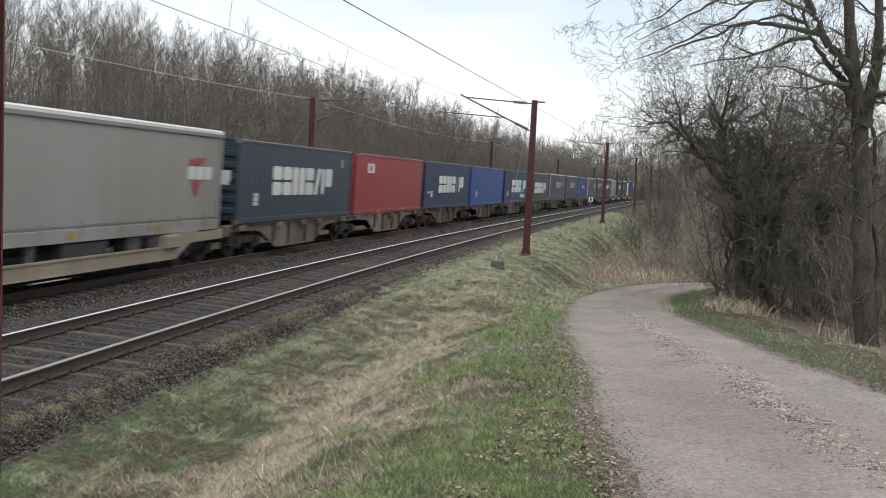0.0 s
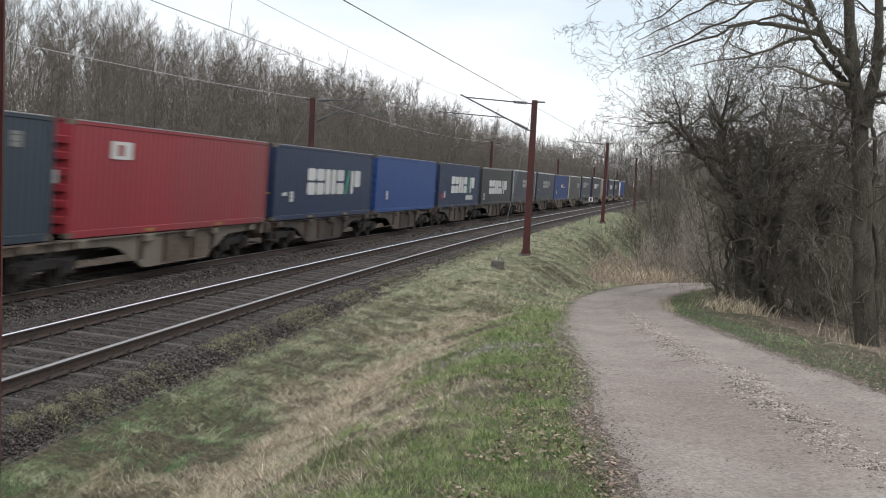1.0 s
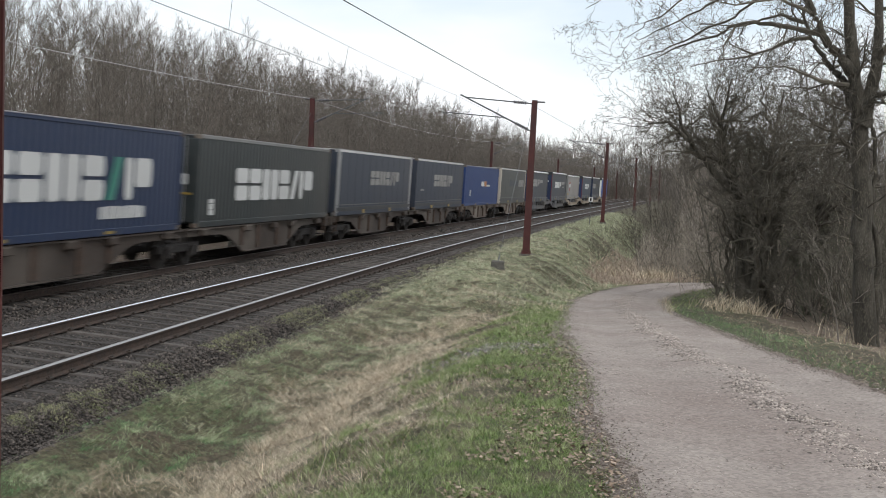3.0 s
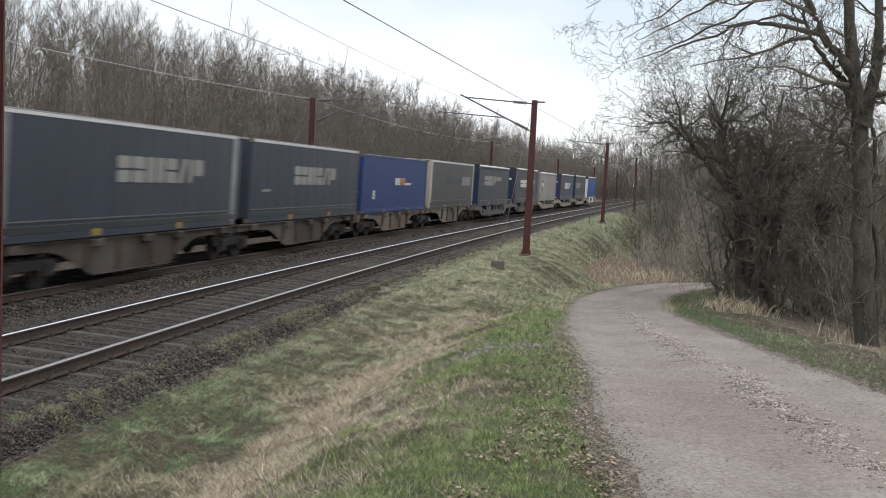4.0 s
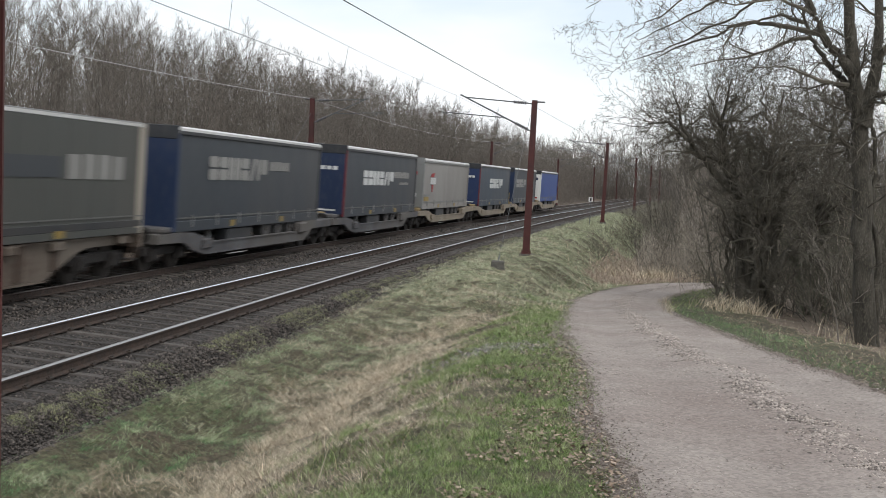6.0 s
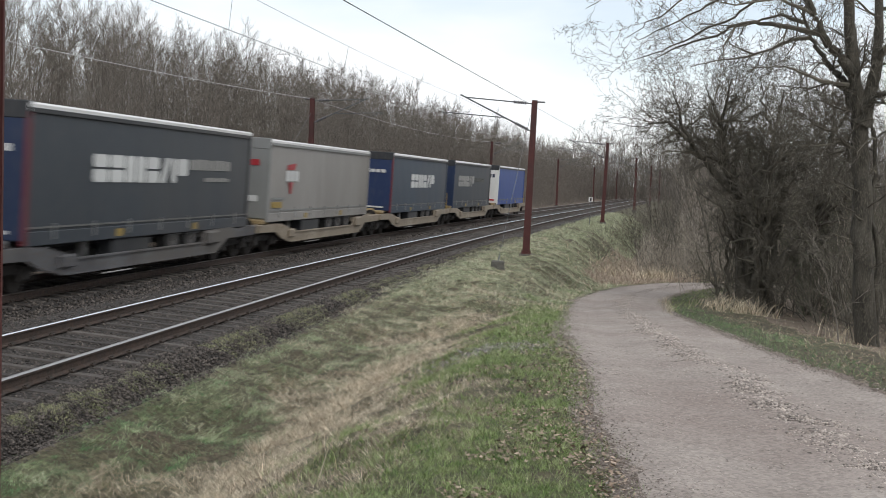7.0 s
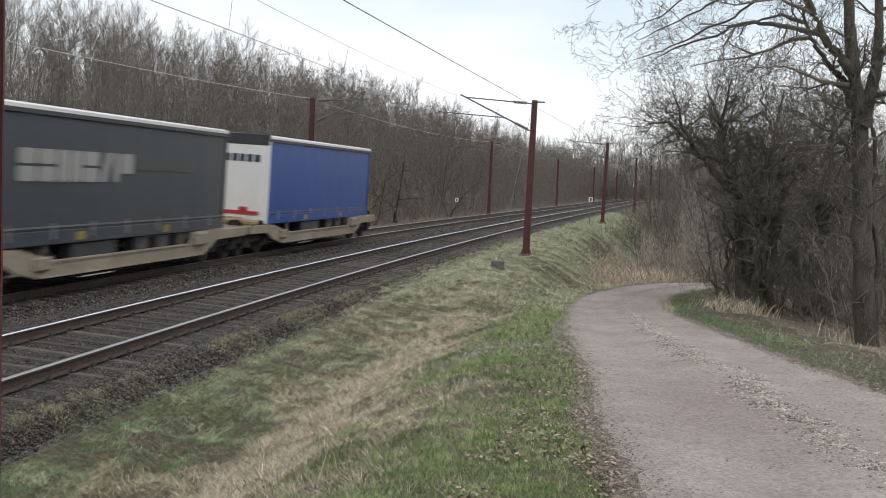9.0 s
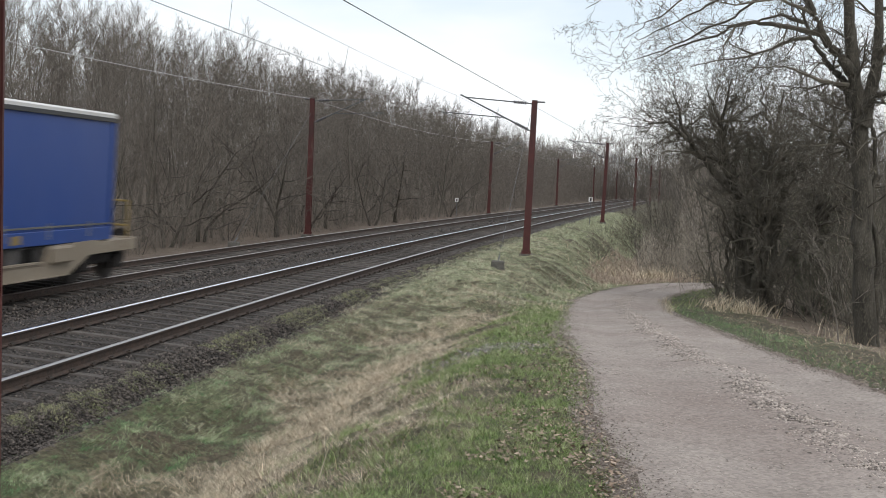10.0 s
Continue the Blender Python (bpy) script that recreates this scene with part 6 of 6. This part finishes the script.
def trailer(mid, length, mat, front, label, top=3.95, bottom=1.02, front_frame=None, rear=None, roof=None):
    tr = rolling(thing("semi_trailer", label, "semi-trailer", group="semi-trailers on the train"), mid)
    h = length / 2
    body = bmesh.new()
    n = 28
    # the curtain bellies a little between its straps
    for y in (-1, 1):
        grid = []
        for i in range(n + 1):
            x = -h + 0.14 + (length - 0.28) * i / n
            row = []
            for k in range(7):
                z = bottom + 0.3 + (top - 0.2 - bottom - 0.3) * k / 6
                bulge = 0.008 * math.sin(i * 1.9 + k) + 0.012 * math.sin(math.pi * k / 6) * (1 if i % 2 else 0.4)
                row.append(body.verts.new((x, y * (1.225 + bulge), z)))
            grid.append(row)
        for i in range(n):
            for k in range(6):
                body.faces.new((grid[i][k], grid[i + 1][k], grid[i + 1][k + 1], grid[i][k + 1]))
    part("curtain", mesh_bm("curtain", body, mat, True), mat, tr)
    part("cargo_box", box(-h + 0.1, h - 0.1, -1.2, 1.2, bottom + 0.15, top - 0.1), mat, tr)
    bm = bmesh.new()
    arc = [(-1.27, top - 0.2), (-1.27, top - 0.05), (-1.2, top - 0.005), (0, top + 0.02), (1.2, top - 0.005), (1.27, top - 0.05), (1.27, top - 0.2)]
    a = [bm.verts.new((-h - 0.01, y, z)) for y, z in arc]
    b = [bm.verts.new((h + 0.01, y, z)) for y, z in arc]
    bm.faces.new(a)
    bm.faces.new(b[::-1])
    for i in range(len(arc)):
        j = (i + 1) % len(arc)
        bm.faces.new((a[i], a[j], b[j], b[i]))
    part("roof", bm, roof or ROOF_WHITE, tr, "pale roof with a rounded eaves rail")
    part("eaves_rail", box(-h, h, -1.285, -1.262, top - 0.22, top - 0.12, 0.006), DARK_FRAME if mat is not PALE_CURTAIN else PALE_FRONT, tr)
    wall = part("front_wall", box(-h - 0.02, -h + 0.1, -1.22, 1.22, bottom + 0.1, top - 0.2, 0.02), front, tr)
    part("front_header", box(-h - 0.035, -h + 0.1, -1.26, 1.26, top - 0.36, top + 0.012, 0.02), DARK_FRAME if front is not PALE_FRONT else PALE_FRONT, wall, "dark header panel of the front wall")
    for y in (-1, 1):
        part("front_post", box(-h - 0.03, -h + 0.1, y * 1.17, y * 1.275, bottom, top - 0.18, 0.03), front_frame or front, tr)
        part("rear_post", box(h - 0.12, h + 0.02, y * 1.13, y * 1.275, bottom, top - 0.18, 0.02), rear or mat, tr)
        rail = part("side_rail", box(-h, h, y * 1.2, y * 1.268, bottom, bottom + 0.3, 0.012), mat, tr, "sill rail below the curtain")
        part("rave_strip", box(-h + 0.05, h - 0.05, y * 1.262, y * 1.275, bottom + 0.36, bottom + 0.4), SEAM_GREY if mat is not PALE_CURTAIN else PALE_FRONT, rail)
    for i in range(7):
        x = -h + 1.2 + i * (length - 2.4) / 6
        part("buckle", box(x - 0.03, x + 0.03, -1.29, -1.262, bottom + 0.12, bottom + 0.46), ALU, tr)
    for x in (-2.4, 2.4):
        part("grip_mark", box(x - 0.17, x + 0.17, -1.281, -1.269, bottom + 0.06, bottom + 0.24), YELLOW, tr, "yellow lifting-point mark")
    part("rear_door", box(h - 0.04, h + 0.01, -1.14, 1.14, bottom + 0.1, top - 0.2, 0.01), rear or mat, tr)
    part("rear_lamp_bar", box(h - 0.02, h + 0.06, -1.2, 1.2, bottom - 0.2, bottom - 0.02, 0.02), DARK_FRAME, tr)
    part("chassis_beam", box(-h + 0.5, h - 0.3, -0.5, 0.5, bottom - 0.2, bottom, 0.02), DARK_FRAME, tr)
    for x in (0.9, 2.2, 3.5):
        for y in (-0.98, 0.98):
            wheel = road_wheel(tr, 0, 0)
            wheel.matrix_basis = pose(x + 0.3, y, 0.9 if bottom > 0.95 else 0.86)
        part("mudguard", box(x - 0.25, x + 0.85, -1.2, -0.75, bottom - 0.06, bottom - 0.03), DARK_FRAME, tr)
    part("pallet_box", box(-2.6, -0.4, -1.2, -0.8, bottom - 0.42, bottom - 0.02, 0.03), DARK_FRAME, tr)
    for y in (-0.9, 0.9):
        bm = box(-h + 3.2, -h + 3.36, y - 0.07, y + 0.07, 0.55, bottom, 0.015)
        add_box(bm, -h + 3.1, -h + 3.46, y - 0.14, y + 0.14, 0.5, 0.55)
        part("landing_leg", bm, ALU, tr)
    return tr


def build_train():
    # front of the train to its tail: positions along the train from its tail
    flats = [(-243.4, -214.75), (-214.65, -186.15), (-186.05, -156.95), (-156.9, -127.6), (-127.5, -98.6)]
    for (a, b), steel in zip(flats, (WAGON_BROWN, WAGON_DARK, WAGON_DARK, WAGON_DARK, WAGON_BROWN)):
        flat_wagon(a + 0.12, b - 0.12, steel)
    cream = "cream-painted dusty pocket wagon carrying a semi-trailer"
    grey = "grimy grey pocket wagon carrying a semi-trailer"
    for a, b, m, lab, rail in ((-260.2, -244.0, WAGON_CREAM, cream, False), (-98.2, -81.8, WAGON_GREY, grey, False), (-81.4, -65.5, WAGON_GREY, grey, False),
                               (-65.1, -48.8, WAGON_CREAM, cream, False), (-48.4, -31.7, WAGON_CREAM, cream, True), (-31.3, -15.2, WAGON_CREAM, cream, False), (-14.8, 1.7, WAGON_CREAM, cream, True)):
        pocket_wagon(a, b, m, lab, rail)

    t = trailer(-251.0, 13.6, PALE_CURTAIN, PALE_FRONT, "pale grey curtain-sided semi-trailer with a red and white emblem", 3.9)
    emblem_red(t, -246.6 + 251.0, 1.9)
    c = container(-236.0, 13.5, SLATE, "dark slate-blue freight container with a large white block emblem", end="ribs")
    wordmark(c, -3.5, 3.7, 1.98, 2.96, LIVERY)
    plate(c, -5.4, -4.75, 1.72, 2.06, LIVERY, bars=2)
    plate(c, 4.85, 5.4, 3.1, 3.36, LIVERY_DIM, bars=2)
    bm = bmesh.new()
    for k, (a, b) in enumerate(((-1.0, -0.5), (-0.35, 0.0), (0.15, 0.7))):
        add_box(bm, -6.785, -6.775, a, b, 2.4, 2.75)
    part("end_emblem", bm, LIVERY, c)
    c = container(-221.8, 13.5, RED, "red corrugated steel freight container with a small white plate", end="ribs")
    plate(c, -4.85, -3.7, 2.9, 3.32, LIVERY, bars=0)
    part("plate_mark", box(-4.5, -4.2, -1.266, -1.262, 2.98, 3.24), RED, c)
    c = container(-207.55, 13.5, NAVY, "navy-blue freight container with a white block emblem and green bar")
    wordmark(c, -3.05, 4.55, 1.98, 2.96, LIVERY, GREEN_MARK)
    plate(c, -5.1, -4.6, 1.8, 2.1, LIVERY, bars=2)
    caption(c, -5.9, -5.35, 1.95, 2.08, LIVERY, 3)
    c = container(-193.3, 13.4, BLUE, "plain mid-blue corrugated freight container", end="ribs")
    plate(c, -4.9, -4.3, 1.76, 2.1, LIVERY, bars=2)
    c = container(-178.8, 13.5, NAVY, "navy-blue container with a white emblem and a caption below")
    wordmark(c, -3.1, 4.7, 1.94, 2.96, LIVERY, GREEN_MARK)
    caption(c, 1.9, 4.4, 1.5, 1.8, LIVERY, 7)
    plate(c, -5.3, -4.7, 1.75, 2.05, LIVERY, bars=2)
    plate(c, -6.0, -5.5, 1.6, 1.95, RED_MARK)
    c = container(-164.2, 13.5, BLACKISH, "blackish-green freight container with a white block emblem", roof=PALE_FRONT)
    wordmark(c, -3.7, 4.4, 1.84, 2.84, LIVERY)
    plate(c, -5.9, -5.4, 1.5, 1.9, LIVERY, bars=2)
    c = container(-149.5, 13.7, INDIGO_CURTAIN, "dark blue-grey curtain-sided swap body with a pale roof edge", z1=3.8, post=ALU, roof=ROOF_WHITE, smooth=True)
    wordmark(c, -1.5, 4.0, 2.36, 3.0, LIVERY_DIM)
    c = container(-134.7, 13.5, INDIGO_CURTAIN, "grey curtain-sided swap body with a faded block emblem", z1=3.8, roof=ROOF_WHITE, smooth=True)
    wordmark(c, -2.2, 3.1, 2.34, 3.0, LIVERY_DIM)
    caption(c, -5.6, -4.7, 2.1, 2.2, LIVERY_DIM, 3)
    c = container(-120.5, 13.5, BLUE_DEEP, "deep blue freight container with a small white and orange emblem")
    bm = bmesh.new()
    for a, b, z0, z1 in ((-0.6, -0.3, 2.38, 2.72), (-0.22, 0.2, 2.38, 2.72), (0.28, 0.5, 2.38, 2.72), (1.55, 2.9, 2.38, 2.5)):
        stamp(bm, a, b, z0, z1)
    part("emblem", bm, LIVERY, c)
    bm = bmesh.new()
    stamp(bm, 0.62, 1.5, 2.38, 2.74)
    part("emblem_accent", bm, ORANGE, c, "orange block of the emblem")
    plate(c, -5.0, -4.3, 1.78, 2.12, LIVERY, bars=2)
    c = container(-105.9, 13.6, GREY_GREEN, "greenish-grey curtain-sided swap body with pale corner posts and roof", z1=3.82, post=DUSTY_WHITE, roof=ROOF_WHITE, smooth=True, front=DUSTY_WHITE)
    caption(c, 2.7, 5.7, 2.42, 2.98, LIVERY_DIM, 4)
    plate(c, -2.2, 2.4, 2.45, 2.9, GREY_CURTAIN, "faded_emblem")

    t = trailer(-90.3, 13.6, GREY_CURTAIN, NAVY, "slate-grey curtain-sided semi-trailer with a faded pale emblem", 3.88)
    wordmark(t, -4.5, 0.6, 2.46, 3.14, LIVERY_DIM, y=-1.25)
    caption(t, 0.9, 3.0, 2.8, 3.1, LIVERY_DIM, 5)
    t = trailer(-73.0, 13.6, GREY_CURTAIN, NAVY, "dark grey curtain-sided semi-trailer with a navy front wall and pale emblem", 3.98, front_frame=DARK_RED)
    wordmark(t, -3.9, 1.7, 2.36, 3.0, LIVERY, y=-1.25)
    caption(t, 1.9, 5.1, 2.72, 3.02, LIVERY_DIM, 7, -1.25)
    caption(t, 3.0, 5.0, 2.4, 2.52, LIVERY_DIM, 7, -1.25)
    front_words(t)
    t = trailer(-57.6, 13.4, PALE_CURTAIN, PALE_FRONT, "pale grey curtain-sided semi-trailer with a red and white emblem", 3.86, 1.08)
    emblem_red(t, -62.3 + 57.6, 1.5)
    plate(t, -6.3, -4.9, 1.82, 1.9, PALE_FRONT, y=-1.25)
    plate(t, -6.3, -5.2, 1.55, 1.75, YELLOW, y=-1.25)
    part("front_plate", box(-6.74, -6.72, -0.9, 0.1, 1.75, 1.95), LIVERY, t)
    part("front_mark", box(-6.74, -6.72, -0.9, -0.3, 2.95, 3.15), RED_MARK, t)
    t = trailer(-39.6, 13.5, SLATE_CURTAIN, NAVY_FRONT, "slate-blue curtain-sided semi-trailer with a deep blue front wall framed red", 3.93, front_frame=DARK_RED)
    wordmark(t, -2.6, 3.1, 2.26, 2.96, LIVERY, y=-1.25)
    front_words(t)
    t = trailer(-23.8, 13.4, GREY_CURTAIN, NAVY, "grey curtain-sided semi-trailer with a faded pale emblem", 3.95)
    wordmark(t, -5.2, 0.2, 2.36, 3.04, LIVERY_DIM, y=-1.25)
    caption(t, 0.5, 4.2, 2.66, 2.94, GREY_GREEN, 9, -1.25)
    t = trailer(-6.4, 13.6, BLUE_TARP, WHITE, "bright blue curtain-sided semi-trailer with a white front wall", 3.97)
    for k in range(7):
        part("emblem_block", box(-6.83, -6.82, -0.95 + k * 0.26, -0.95 + k * 0.26 + 0.2, 3.05, 3.3), LIVERY_DARK, t, "dark block of the emblem on the front wall")
    bm = box(-6.85, -6.82, -1.0, 0.9, 1.3, 1.42)
    add_box(bm, -6.85, -6.82, -0.6, -0.3, 1.42, 1.55)
    part("connector_panel", bm, RED_MARK, t)


def emblem_red(t, x, w):
    bm = bmesh.new()
    add_slab(bm, [(x - 0.1, 2.86), (x + 0.45 * w, 2.86), (x + 0.62 * w, 3.1), (x - 0.05, 3.02)], -1.262, -1.25)
    add_slab(bm, [(x + 0.1 * w, 2.42), (x + 0.4 * w, 2.42), (x + 0.3 * w, 2.02), (x + 0.2 * w, 2.02)], -1.262, -1.25)
    part("emblem", bm, RED_MARK, t, "red wedge emblem")
    bm = bmesh.new()
    for k in range(3):
        stamp(bm, x - 0.2 + k * 0.33 * w, x - 0.2 + k * 0.33 * w + 0.28 * w, 2.46, 2.82, -1.25)
    part("emblem_band", bm, LIVERY, t, "white blocks across the emblem")


def front_words(t):
    for k in range(7):
        part("emblem_block", box(-6.83, -6.78, -0.9 + k * 0.26, -0.9 + k * 0.26 + 0.2, 2.95, 3.1), LIVERY, t, "white block of the emblem on the front wall")
    part("writing_bar", box(-6.83, -6.78, -0.9, 0.7, 1.25, 1.32), LIVERY, t)


build_train()


def key_train():
    for ob, mid in MOVES:
        walk(ob, [(0.5 * i, track_pose(TAIL - SPEED * (0.5 * i - 9.0) + mid + EASE.get(0.5 * i, 0.1), True)) for i in range(21)])


def motions():
    key_train()


motions()
